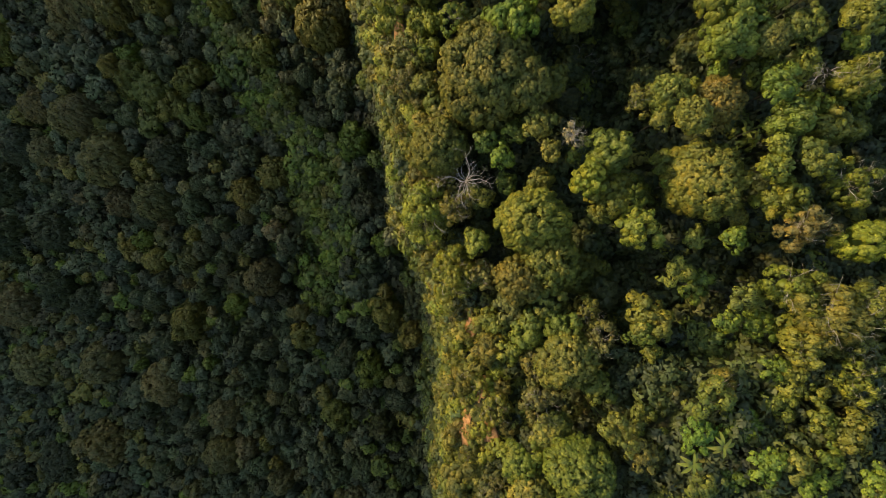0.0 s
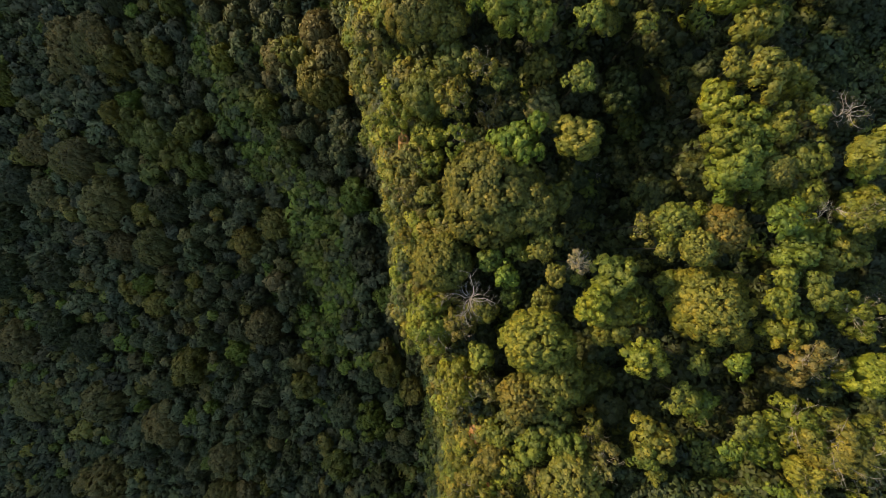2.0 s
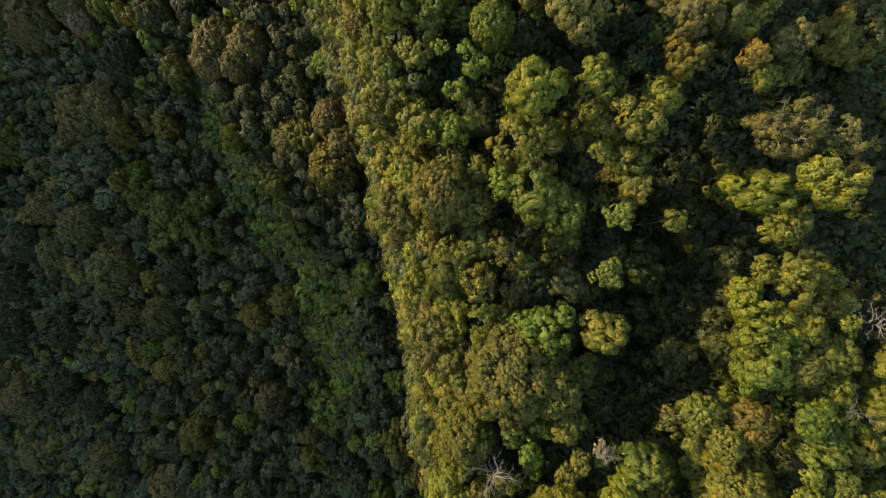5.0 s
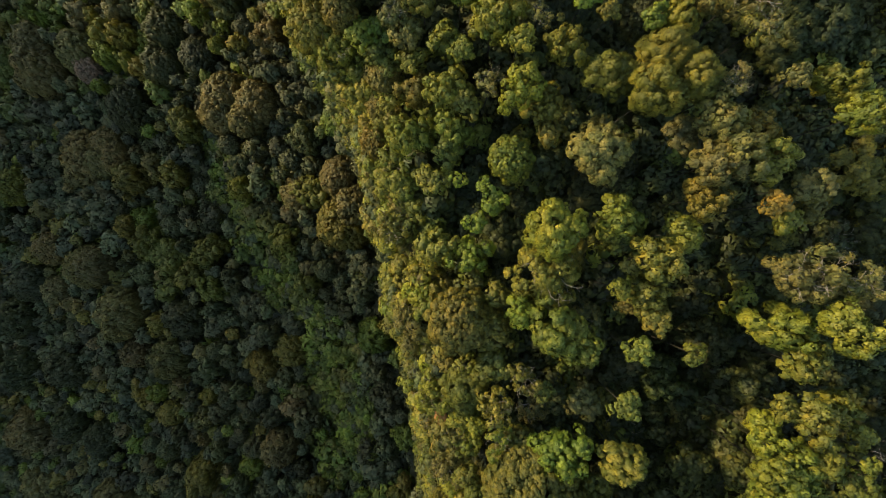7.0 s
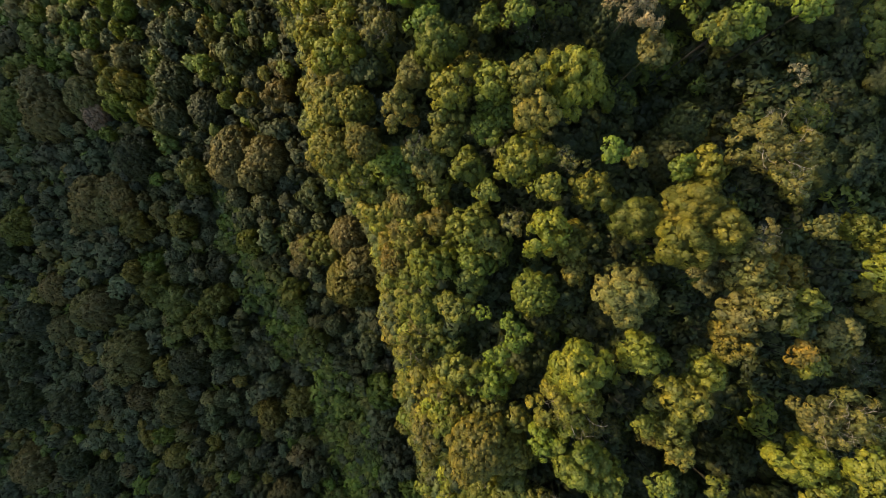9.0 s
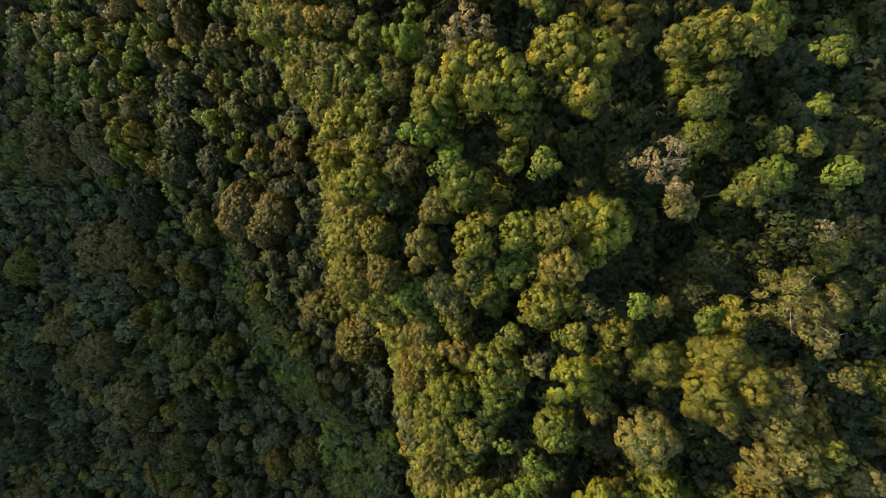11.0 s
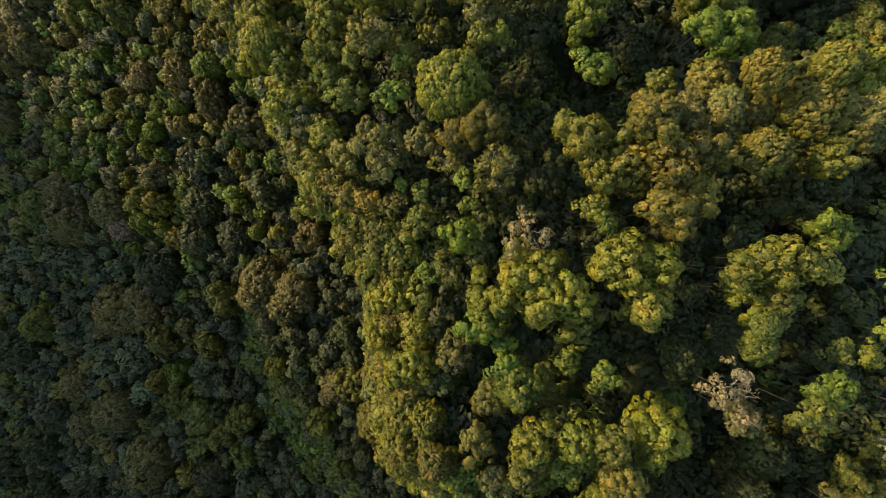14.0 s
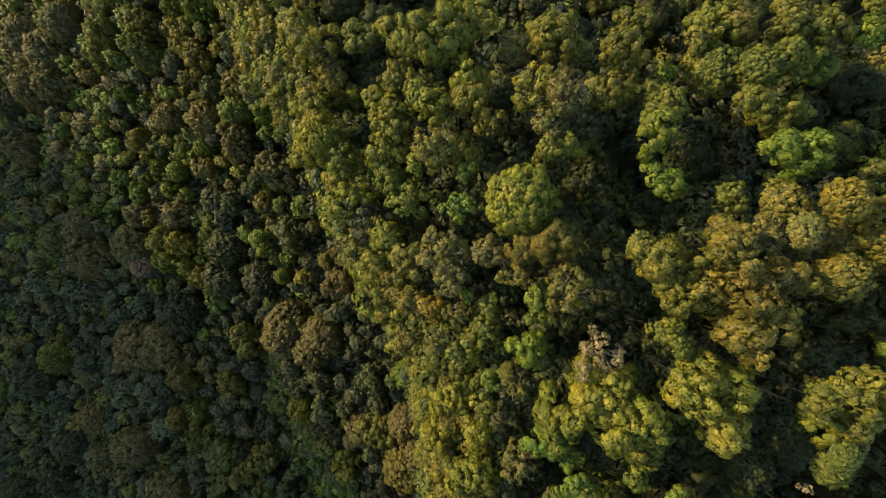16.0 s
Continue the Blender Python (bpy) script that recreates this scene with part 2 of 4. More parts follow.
def crown_form(habit, radius, leaf, seed, spray=None):
    """A crown of that radius, its foot at the origin: verts, faces, a chance number for each spray, and normals."""
    rng = np.random.default_rng(seed)
    count, size, tall, uneven, gaps, slim, cover, tuft_size = HABIT[habit]
    tuft_size = spray or tuft_size
    count = max(3, int(count * (0.55 + 0.45 * min(1.6, radius / 5))))
    i = np.arange(count) + 0.5
    up = 1 - 1.12 * i / count
    turn = i * 2.39996 + rng.uniform(0, 6.28)
    flat = np.sqrt(np.clip(1 - up * up, 0, 1))
    d = np.c_[flat * np.cos(turn), flat * np.sin(turn), up] + rng.normal(0, 0.05 + 0.5 * uneven, (count, 3)) * np.array([1, 1, 0.6])
    around = np.arctan2(d[:, 1], d[:, 0])
    a, b, c = rng.uniform(0, 6.28, 3)
    reach = 1 + uneven * (0.7 * np.sin(2 * around + a) + 0.5 * np.sin(3 * around + b) + 0.35 * np.sin(5 * around + c))
    r = size * rng.uniform(0.65, 1.3, count)
    centre = d * (reach * (1 - 0.72 * size) * rng.uniform(1 - 1.2 * uneven, 1.05, count))[:, None]
    centre[:, 2] *= tall
    keep = rng.random(count) > gaps
    centre, r, out = centre[keep] * radius, r[keep] * radius, unit(d[keep] + np.array([0, 0, 0.35]))
    verts, tris, chance, normals, at = [], [], [], [], 0

    def lump(ball, place, half, bumps):
        nonlocal at
        verts.append(ball[0] * (1 + rng.normal(0, bumps, (len(ball[0]), 1))) * half + place)
        normals.append(unit(ball[0] / half))
        tris.append(ball[1] + at)
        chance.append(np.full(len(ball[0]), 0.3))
        at += len(ball[0])

    # the leafy inside of each bough and of the whole crown
    ball = BALL_FINE if radius > 3.5 and leaf < 0.3 else BALL
    inner = {"open": 0.5, "sparse": 0.4, "shrubby": 0.55}.get(habit, 0.62)
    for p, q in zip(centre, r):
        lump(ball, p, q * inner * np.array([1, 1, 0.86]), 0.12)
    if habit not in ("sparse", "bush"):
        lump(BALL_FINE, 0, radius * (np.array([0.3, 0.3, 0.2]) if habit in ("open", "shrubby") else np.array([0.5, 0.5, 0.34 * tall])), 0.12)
    # sprays set close over each bough
    f = np.minimum(tuft_size, 0.6 * r)
    tufts = np.maximum(5, (2.5 * (r / f) ** 2).astype(int))
    host = np.repeat(np.arange(len(r)), tufts)
    nth = np.concatenate([np.arange(k) for k in tufts])
    turn = nth * 2.39996 + rng.uniform(0, 6.28, len(r))[host]
    lift = 1 - 2 * (nth + 0.3) / tufts[host]
    side = np.sqrt(np.clip(1 - lift * lift, 0, 1))
    w = unit(np.c_[side * np.cos(turn), side * np.sin(turn), lift] + rng.normal(0, 0.2, (len(host), 3)))
    w = np.where((np.sum(w * out[host], 1) < -0.25)[:, None], -w, w)
    tuft_r = f[host] * rng.uniform(0.6, 1.4, len(host))
    tuft = centre[host] + w * (r[host] * (rng.uniform(0.86 if habit == "dense" else 0.74, 1.06, len(host)) + np.abs(rng.normal(0, 0.4 * uneven, len(host)))))[:, None] * np.array([1, 1, 0.9])
    buried = tuft[:, 2] < -0.45 * tall * radius
    for n, (p, q) in enumerate(zip(centre, r)):
        buried |= (np.linalg.norm(tuft - p, axis=1) < 0.66 * q) & (host != n)
    tuft, tuft_r, w = tuft[~buried], tuft_r[~buried], w[~buried]
    luck = rng.random(len(tuft_r))
    # leaves on each spray
    number = (cover * 4.6 * tuft_r ** 2 / (leaf * leaf * slim)).astype(int) + 3
    who = np.repeat(np.arange(len(tuft_r)), number)
    n = len(who)
    v = unit(rng.normal(0, 1, (n, 3)))
    v = np.where((np.sum(v * w[who], 1) < -0.15)[:, None], -v, v)
    place = tuft[who] + v * (tuft_r[who] * rng.uniform(0.7, 1.12, n))[:, None]
    facing = unit(v + 0.5 * w[who] + rng.normal(0, 0.3, (n, 3)) + np.array([0, 0, 0.2]))
    along = unit(np.cross(facing, rng.normal(0, 1, (n, 3))))
    if habit == "feathery":
        along = unit(along + np.array([0, 0, -0.8]))
    across = np.cross(facing, along)
    length = (leaf * rng.uniform(0.65, 1.4, n))[:, None]
    wide = length * slim * 0.75
    blades = np.stack([place + along * length, place - along * length * 0.7 + across * wide, place - along * length * 0.7 - across * wide * rng.uniform(0.5, 1.1, (n, 1))], 1)
    verts.append(blades.reshape(-1, 3))
    chance.append(np.repeat(luck[who], 3))
    whole = unit(place / np.array([radius, radius, tall * radius]) + np.array([0, 0, 0.25]))
    normals.append(np.repeat(unit(0.85 * v + (0.2 if habit == "dense" else 0.35) * w[who] + (0.7 if habit == "dense" else 0.4) * whole + rng.normal(0, 0.15, (n, 3))), 3, 0))
    return np.concatenate(verts), [np.concatenate(tris), np.arange(3 * n).reshape(-1, 3) + at], np.concatenate(chance), np.concatenate(normals)


CROWNS, TRUNKS = {}, {}
SIZES = (1.8, 2.8, 4.2, 6.0, 8.5)


def crown_mesh(habit, radius, leaf, seed, material):
    """A crown of the nearest size, and what it must be scaled by."""
    size = min(SIZES, key=lambda s: abs(math.log(s / radius)))
    key = (habit, size, leaf, seed, material.name)
    if key not in CROWNS:
        number = 1000 * SIZES.index(size) + 17 * seed + 101 * sorted(HABIT).index(habit) + int(leaf * 70)
        verts, faces, tuft, normals = crown_form(habit, size, leaf, number, 0.85 if material == HAZED else None)
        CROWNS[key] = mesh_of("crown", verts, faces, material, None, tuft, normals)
    return CROWNS[key], radius / size


def trunk_mesh(seed):
    """A trunk one high with a flare at its foot and forks that reach up into the crown."""
    if seed not in TRUNKS:
        rng = np.random.default_rng(500 + seed)
        z = np.array([-0.06, 0.0, 0.04, 0.2, 0.5, 0.8, 1.0])
        sway = np.cumsum(rng.normal(0, 0.006, (7, 2)), 0)
        bole = tube(np.c_[sway, z], [0.075, 0.06, 0.04, 0.03, 0.026, 0.022, 0.012], 6)
        forks = []
        for k in range(3):
            a, start = k * 2.1 + rng.uniform(0, 1), rng.uniform(0.62, 0.85)
            s = np.linspace(0, 1, 4)
            run = np.c_[np.cos(a) * 0.2 * s, np.sin(a) * 0.2 * s, start + 0.28 * s ** 0.8]
            forks.append(tube(run, [0.016, 0.012, 0.009, 0.004], 4))
        TRUNKS[seed] = mesh_of("trunk", *joined([bole] + forks), BARK)
    return TRUNKS[seed]


def part(name, mesh, parent, matrix, colour=None, label=""):
    ob = new(name, mesh)
    ob.parent, ob.matrix_basis = parent, matrix
    if colour:
        ob.color = (*colour, 1)
    return tagged(ob, label)


def varied(tint, rng, by=0.16):
    k = 1 + rng.uniform(-by, by)
    return tuple(max(0.004, c * k * (1 + rng.uniform(-0.065, 0.065))) for c in TINT[tint])


WORDS = {"dome": "with tall rounded crown", "dense": "with dense rounded crown", "lobed": "with billowing lobed crown", "open": "with open crown",
         "shrubby": "bushy under vines", "feathery": "with soft feathery crown", "sparse": "with withered foliage"}


def tree(name, x, y, radius, habit, tint, top, leaf, group, rng, stands):
    """A tree with its foot on the land and its top at that height."""
    foot = float(land(x, y)) - 0.2
    deep = 1.5 if name == "canopy_tree" and habit != "shrubby" and radius > 2.5 else 1.0
    high = HABIT[habit][2] * radius * 1.05 * deep
    radius = min(radius, max(1.2, (top - foot) / 1.15))
    low = max(foot + 0.35 * radius, top - high)
    root = new(name)
    root.matrix_basis = pose(x, y, foot, 0, 0, rng.uniform(0, 360))
    size = "broad" if radius > 6 else "middling" if radius > 3.2 else "small"
    tagged(root, f"{size} {HUE[tint]} {'shrub' if name == 'shrub' else 'tree'} {WORDS[habit]} {stands}", "shrub" if name == "shrub" else "tree", group)
    mesh, k = crown_mesh(habit, radius, leaf, rng.randrange(3), HAZED if name == "valley_tree" else LEAVES)
    lean = Matrix.LocRotScale((0, 0, low - foot), Euler((rng.uniform(-0.12, 0.12), rng.uniform(-0.12, 0.12), rng.uniform(0, 6.28))),
                              (k * rng.uniform(0.92, 1.08), k * rng.uniform(0.92, 1.08), k * deep * rng.uniform(0.9, 1.12) * (rng.uniform(1.3, 1.9) if name == "valley_tree" else 1)))
    part("crown", mesh, root, lean, varied(tint, rng))
    tall = low - foot + 0.45 * high
    thick = 0.08 * tall + 0.25 * radius
    part("trunk", trunk_mesh(rng.randrange(4)), root, Matrix.LocRotScale((0, 0, 0.1), None, (thick, thick, tall)))
    if habit in ("open", "sparse"):
        for n in range(7 if habit == "open" else 3):
            part("limb", limb_mesh(rng.randrange(4)), root,
                        Matrix.LocRotScale((0, 0, low - foot - 0.1 * high), Euler((0, 0, n * 0.9 + rng.uniform(-0.4, 0.4))), (radius * rng.uniform(0.55, 0.9), radius * rng.uniform(0.55, 0.9), high * rng.uniform(0.9, 1.08))), None, "pale bare limb")
    return root


BRANCHES = {}


def limb_mesh(seed):
    """A crooked pale limb one long, going out and up, with branching side twigs."""
    if seed not in BRANCHES:
        rng = np.random.default_rng(900 + seed)
        s = np.linspace(0, 1, 7)
        run = np.c_[0.95 * s, 0.16 * np.sin(5 * s + seed) * s, 1.02 * s ** 0.7] + np.cumsum(rng.normal(0, 0.022, (7, 3)), 0)
        pieces = [tube(run, np.interp(s, [0, 1], [0.021, 0.005]), 5)]
        for k in range(7):
            at = run[1 + k % 6]
            way = unit(np.array([rng.uniform(0.1, 1), rng.uniform(-1, 1), rng.uniform(0.0, 0.6)]))
            q = np.linspace(0, 1, 4)[:, None]
            twig = at + way * q * rng.uniform(0.22, 0.45) + np.cumsum(rng.normal(0, 0.02, (4, 3)), 0) * q
            pieces.append(tube(twig, [0.008, 0.006, 0.004, 0.002], 3))
            for _ in range(2):
                side = unit(way + rng.normal(0, 0.6, 3))
                pieces.append(tube(twig[2] + side * np.linspace(0, 0.2, 3)[:, None], [0.004, 0.003, 0.002], 3))
        BRANCHES[seed] = mesh_of("limb", *joined(pieces), PALE_BARK)
    return BRANCHES[seed]


dice = random.Random(11)
TAKEN = []


def canopy_tree(x, y, radius, habit, tint):
    top = float(ridge_roof(x, y)) + dice.uniform(-2.2, 1.6) * (1 + max(0.0, x - float(brink(y))) / 60) + 0.5 * (radius - 4)
    if habit == "shrubby":
        top -= 2.5
    elif tint == "g":
        top -= 1.5
    if radius > 4 and x - float(brink(y)) < 12:
        top += 3.0
    top -= 1.5 * max(0.0, 3.4 - radius) * (habit != "shrubby")
    # d marks trees dim in the gaps: stood lower, their leaves darkened as well
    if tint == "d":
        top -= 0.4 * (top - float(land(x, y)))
    TAKEN.append((x, y, radius))
    if habit == "shrubby":
        return tree("shrub", x, y, radius, habit, tint, top, 0.19, "shrubs on the ridge", dice, "among ridge trees")
    return tree("canopy_tree", x, y, radius, habit, tint, top, 0.16 if habit == "dense" else 0.19, "trees on the ridge", dice, "on sunlit ridge")


GLADES = []


def glade(x, y, radius):
    """A gap in the roof of the ridge's trees, with low growth alone."""
    GLADES.append((x, y, radius))


def valley_tree(x, y, radius, habit, tint):
    top = float(valley_roof(x, y)) + dice.uniform(-0.5, 1.5) + 0.3 * (radius - 5)
    TAKEN.append((x, y, radius))
    return tree("valley_tree", x, y, radius, habit, tint, top, 0.44, "trees in the shaded valley", dice, "in shaded valley")


def dead_tree(x, y, radius):
    """A bare pale tree with crooked limbs."""
    foot, top = float(land(x, y)) - 0.2, float(ridge_roof(x, y)) + 0.8
    root = tagged(new("dead_tree"), "bare dead tree with crooked pale grey limbs among green crowns", "dead tree", "dead trees")
    root.matrix_basis = pose(x, y, foot)
    tall = top - foot - radius * 0.5
    part("trunk", WEATHERED, root, Matrix.LocRotScale((0, 0, 0), None, (tall * 0.1, tall * 0.1, tall)))
    for n in range(12):
        k = radius * dice.uniform(0.6, 1.1)
        part("limb", limb_mesh(n % 4), root, Matrix.LocRotScale((0, 0, tall * dice.uniform(0.82, 1.0)), Euler((0, dice.uniform(-0.2, 0.35), n * 0.53 + dice.uniform(-0.3, 0.3))), (k, k, k * 0.5)))
    TAKEN.append((x, y, radius * 0.3))


def banana_plant(x, y):
    """A pseudostem and a rosette of long arching leaves."""
    foot = float(land(x, y)) - 0.1
    root = tagged(new("banana_plant"), "banana plant with long arching bright green leaves in a rosette", "banana plant", "banana plants")
    root.matrix_basis = pose(x, y, foot)
    tall = max(2.5, float(ridge_roof(x, y)) - foot - 2.0)
    part("stem", STEM, root, Matrix.LocRotScale((0, 0, 0), None, (1, 1, tall)))
    for n in range(8):
        k = dice.uniform(0.7, 0.95)
        part("leaf", BLADE, root, Matrix.LocRotScale((0, 0, tall - 0.1), Euler((0, dice.uniform(-0.15, 0.25), n * 0.785 + dice.uniform(-0.25, 0.25))), (k, k, k)), varied("y", dice))
    TAKEN.append((x, y, 1.6))


def leaning_snag(x, y, length, heading, lean):
    """A broken pale trunk that leans out of the bushes."""
    foot = float(land(x, y)) - 0.3
    root = tagged(new("broken_trunk"), "pale broken trunk leaning out of bright green bushes", "dead trunk", "dead trees")
    root.matrix_basis = pose(x, y, foot, 0, lean, heading)
    part("trunk", DEAD_TRUNK, root, Matrix.LocRotScale((0, 0, 0), None, (length * 0.3, length * 0.3, length)))
    for n in range(2):
        part("branch", limb_mesh(n + 1), root, Matrix.LocRotScale((0, 0, length * (0.8 + 0.1 * n)), Euler((0, 0.2, 2.6 * n)), (1.8, 1.8, 1.2)))


BARE = []


def bare_earth(x, y, wide, long):
    """A patch of open orange soil on the brink, following the land."""
    n, m = 24, 6
    a = np.arange(n) * 2 * np.pi / n
    edge = 1 + 0.22 * np.sin(2 * a + x) + 0.14 * np.sin(5 * a + y) + 0.08 * np.sin(9 * a)
    r = np.linspace(0.0, 1, m + 1)[1:]
    px = np.concatenate([[x], (x + wide * np.outer(r, edge * np.cos(a))).ravel()])
    py = np.concatenate([[y], (y + long * np.outer(r, edge * np.sin(a))).ravel()])
    lift = np.concatenate([[0.35], np.repeat(0.35 - 0.55 * (r > 0.95), n)])
    fan = np.array([[0, 1 + k, 1 + (k + 1) % n] for k in range(n)])
    ring = np.array([[1 + i * n + k, 1 + (i + 1) * n + k, 1 + (i + 1) * n + (k + 1) % n, 1 + i * n + (k + 1) % n] for i in range(m - 1) for k in range(n)])
    mesh = mesh_of("bare_earth", np.c_[px, py, land(px, py) + lift], [fan, ring], EARTH)
    BARE.append((x, y, wide, long))
    return tagged(new("bare_earth", mesh), "patch of bare orange soil on the brink", "bare soil", kind="structure")


z = np.linspace(0, 1, 6)
DEAD_TRUNK = mesh_of("trunk", *joined([tube(np.c_[0.02 * np.sin(4 * z), 0.02 * np.cos(3 * z), z], [0.06, 0.05, 0.042, 0.036, 0.028, 0.016], 7)]), PALE_BARK)
WEATHERED = mesh_of("trunk", *joined([tube(np.c_[0.03 * np.sin(4 * z), 0.03 * np.cos(3 * z), z], [0.06, 0.05, 0.042, 0.036, 0.028, 0.016], 7)]), BARK)
STEM = mesh_of("stem", *joined([tube(np.c_[0 * z, 0 * z, z], [0.16, 0.15, 0.14, 0.13, 0.12, 0.08], 8)]), BARK)
s = np.linspace(0, 1, 9)
half = 0.34 * np.sin(np.pi * np.clip(s * 0.97 + 0.02, 0, 1)) ** 0.6
mid = np.c_[2.5 * s, 0 * s, 1.5 * s - 1.9 * s * s]
blade = np.stack([mid + np.c_[0 * s, half, 0.25 * half], mid, mid + np.c_[0 * s, -half, 0.25 * half]], 1).reshape(-1, 3)
i, j = np.meshgrid(np.arange(8), np.arange(2), indexing="ij")
q = (i * 3 + j).ravel()
BLADE = mesh_of("leaf", blade, [np.stack([q, q + 3, q + 4, q + 1], 1)], LEAVES, None, np.full(len(blade), 0.6))


# ---- the ground: one sheet to the horizon ----
def steps(near, a, b, far):
    """Lines close together from a to b, and ever wider out to both sides."""
    inside = np.arange(a, b + near, near)
    wide = near * 1.25 ** np.arange(1, 60)
    low, high = a - np.cumsum(wide), b + np.cumsum(wide)
    return np.concatenate([low[low > -far][::-1], inside, high[high < far]])


gx, gy = steps(3.2, -300, 90, 4200), steps(2.0, -170, 265, 4200)
gx = np.unique(np.concatenate([gx[(gx < -90) | (gx > 18)], np.arange(-90, 18.1, 0.9)]))
X, Y = np.meshgrid(gx, gy, indexing="ij")
i, j = np.meshgrid(np.arange(len(gx) - 1), np.arange(len(gy) - 1), indexing="ij")
q = (i * len(gy) + j).ravel()
sheet = mesh_of("ground", np.c_[X.ravel(), Y.ravel(), land(X, Y).ravel()], [np.stack([q, q + len(gy), q + len(gy) + 1, q + 1], 1)], SOIL)
tagged(new("ground", sheet), "steep forest floor of dark soil and leaf litter", "ground", kind="structure")


# ---- trees that stand out on the ridge ----
canopy_tree(7.6, 29.8, 8.0, "dense", "o")
canopy_tree(13.6, 27.1, 4.1, "dense", "o")
canopy_tree(-1.9, 39.9, 1.8, "lobed", "y")
canopy_tree(-12.9, 46.1, 2.9, "shrubby", "y")
canopy_tree(-10.0, 38.0, 2.7, "open", "k")
canopy_tree(-2.9, 35.3, 2.0, "shrubby", "y")
canopy_tree(-7.2, 30.5, 2.6, "open", "k")
canopy_tree(-1.4, 26.8, 2.3, "lobed", "g")
canopy_tree(-4.7, 26.1, 2.1, "shrubby", "y")
canopy_tree(-0.6, 17.8, 5.2, "dense", "o")
canopy_tree(-6.7, 22.2, 2.7, "open", "o")
canopy_tree(7.2, 18.5, 1.9, "lobed", "e")
canopy_tree(10.1, 15.8, 2.1, "lobed", "e")
canopy_tree(11.3, 11.8, 1.8, "lobed", "g")
canopy_tree(12.3, 20.3, 2.1, "lobed", "y")
canopy_tree(15.8, 20.5, 2.3, "lobed", "o")
canopy_tree(17.6, 16.0, 1.7, "lobed", "o")
canopy_tree(20.9, 18.1, 1.8, "sparse", "r")
canopy_tree(21.5, 15.5, 1.3, "lobed", "g")
canopy_tree(16.7, 11.5, 2.1, "lobed", "g")
canopy_tree(-2.4, 7.5, 5.2, "open", "y")
canopy_tree(2.1, 7.0, 3.1, "open", "b")
canopy_tree(-1.0, 1.7, 2.9, "shrubby", "y")
canopy_tree(-8.0, 11.2, 2.4, "open", "k")
canopy_tree(15.2, 4.7, 5.4, "dense", "o")
canopy_tree(18.5, -1.8, 5.0, "dense", "o")
canopy_tree(13.0, -5.6, 3.9, "dense", "b")
canopy_tree(1.6, -4.5, 4.4, "open", "y")
canopy_tree(7.2, -4.4, 2.7, "open", "k")
canopy_tree(27.1, 16.1, 3.6, "lobed", "g")
canopy_tree(23.4, 11.4, 2.8, "lobed", "y")
canopy_tree(27.6, 9.4, 3.7, "lobed", "y")
canopy_tree(26.2, 6.1, 2.1, "lobed", "y")
canopy_tree(30.7, 3.0, 3.1, "lobed", "y")
canopy_tree(40.7, 1.8, 1.7, "lobed", "g")
canopy_tree(47.1, 1.9, 1.9, "lobed", "e")
canopy_tree(35.7, 24.2, 3.0, "dense", "o")
canopy_tree(38.5, 20.6, 2.7, "dense", "o")
canopy_tree(43.3, 23.2, 3.2, "dense", "b")
canopy_tree(41.7, 26.5, 1.4, "lobed", "y")
canopy_tree(34.0, 20.4, 1.5, "lobed", "o")
canopy_tree(30.9, 24.0, 2.0, "open", "b")
canopy_tree(44.0, 32.5, 3.7, "lobed", "g")
canopy_tree(43.0, 31.6, 2.0, "lobed", "g")
canopy_tree(46.5, 35.2, 3.0, "lobed", "y")
canopy_tree(44.2, 28.5, 1.7, "lobed", "e")
canopy_tree(50.1, 32.1, 2.4, "dense", "b")
canopy_tree(55.2, 34.3, 2.5, "lobed", "g")
canopy_tree(52.1, 28.5, 2.9, "lobed", "g")
canopy_tree(55.8, 28.6, 2.3, "lobed", "y")
canopy_tree(50.8, 24.6, 2.5, "lobed", "e")
canopy_tree(53.5, 20.5, 3.0, "lobed", "g")
canopy_tree(61.5, 34.3, 3.0, "lobed", "o")
canopy_tree(65.1, 32.1, 1.9, "lobed", "e")
canopy_tree(64.2, 26.7, 3.0, "lobed", "y")
canopy_tree(61.3, 25.4, 2.6, "open", "o")
canopy_tree(58.1, 22.1, 2.9, "lobed", "y")
canopy_tree(61.6, 19.7, 3.6, "lobed", "o")
canopy_tree(59.4, 18.7, 1.9, "lobed", "y")
canopy_tree(42.9, 11.0, 6.0, "dense", "o")
canopy_tree(37.5, 14.5, 2.4, "lobed", "g")
canopy_tree(38.3, 10.9, 1.8, "lobed", "e")
canopy_tree(48.8, 5.3, 1.6, "dense", "o")
canopy_tree(50.5, 12.4, 2.2, "lobed", "y")
canopy_tree(52.0, 16.1, 2.2, "lobed", "g")
canopy_tree(56.7, 14.1, 2.5, "lobed", "g")
canopy_tree(53.8, 8.3, 3.1, "lobed", "y")
canopy_tree(52.0, 6.7, 1.8, "lobed", "y")
canopy_tree(62.7, 10.6, 3.8, "open", "y")
canopy_tree(55.2, 3.1, 3.5, "open", "k")
canopy_tree(64.5, 0.9, 3.5, "lobed", "y")
canopy_tree(53.9, -5.9, 4.2, "open", "y")
canopy_tree(59.2, -10.1, 5.7, "open", "o")
canopy_tree(64.6, -8.4, 3.7, "open", "o")
canopy_tree(56.2, -14.7, 3.5, "open", "o")
canopy_tree(64.5, -15.4, 3.1, "open", "o")
canopy_tree(64.2, -20.7, 3.1, "open", "y")
canopy_tree(50.8, -12.3, 2.5, "lobed", "e")
canopy_tree(48.1, -7.5, 2.7, "shrubby", "g")
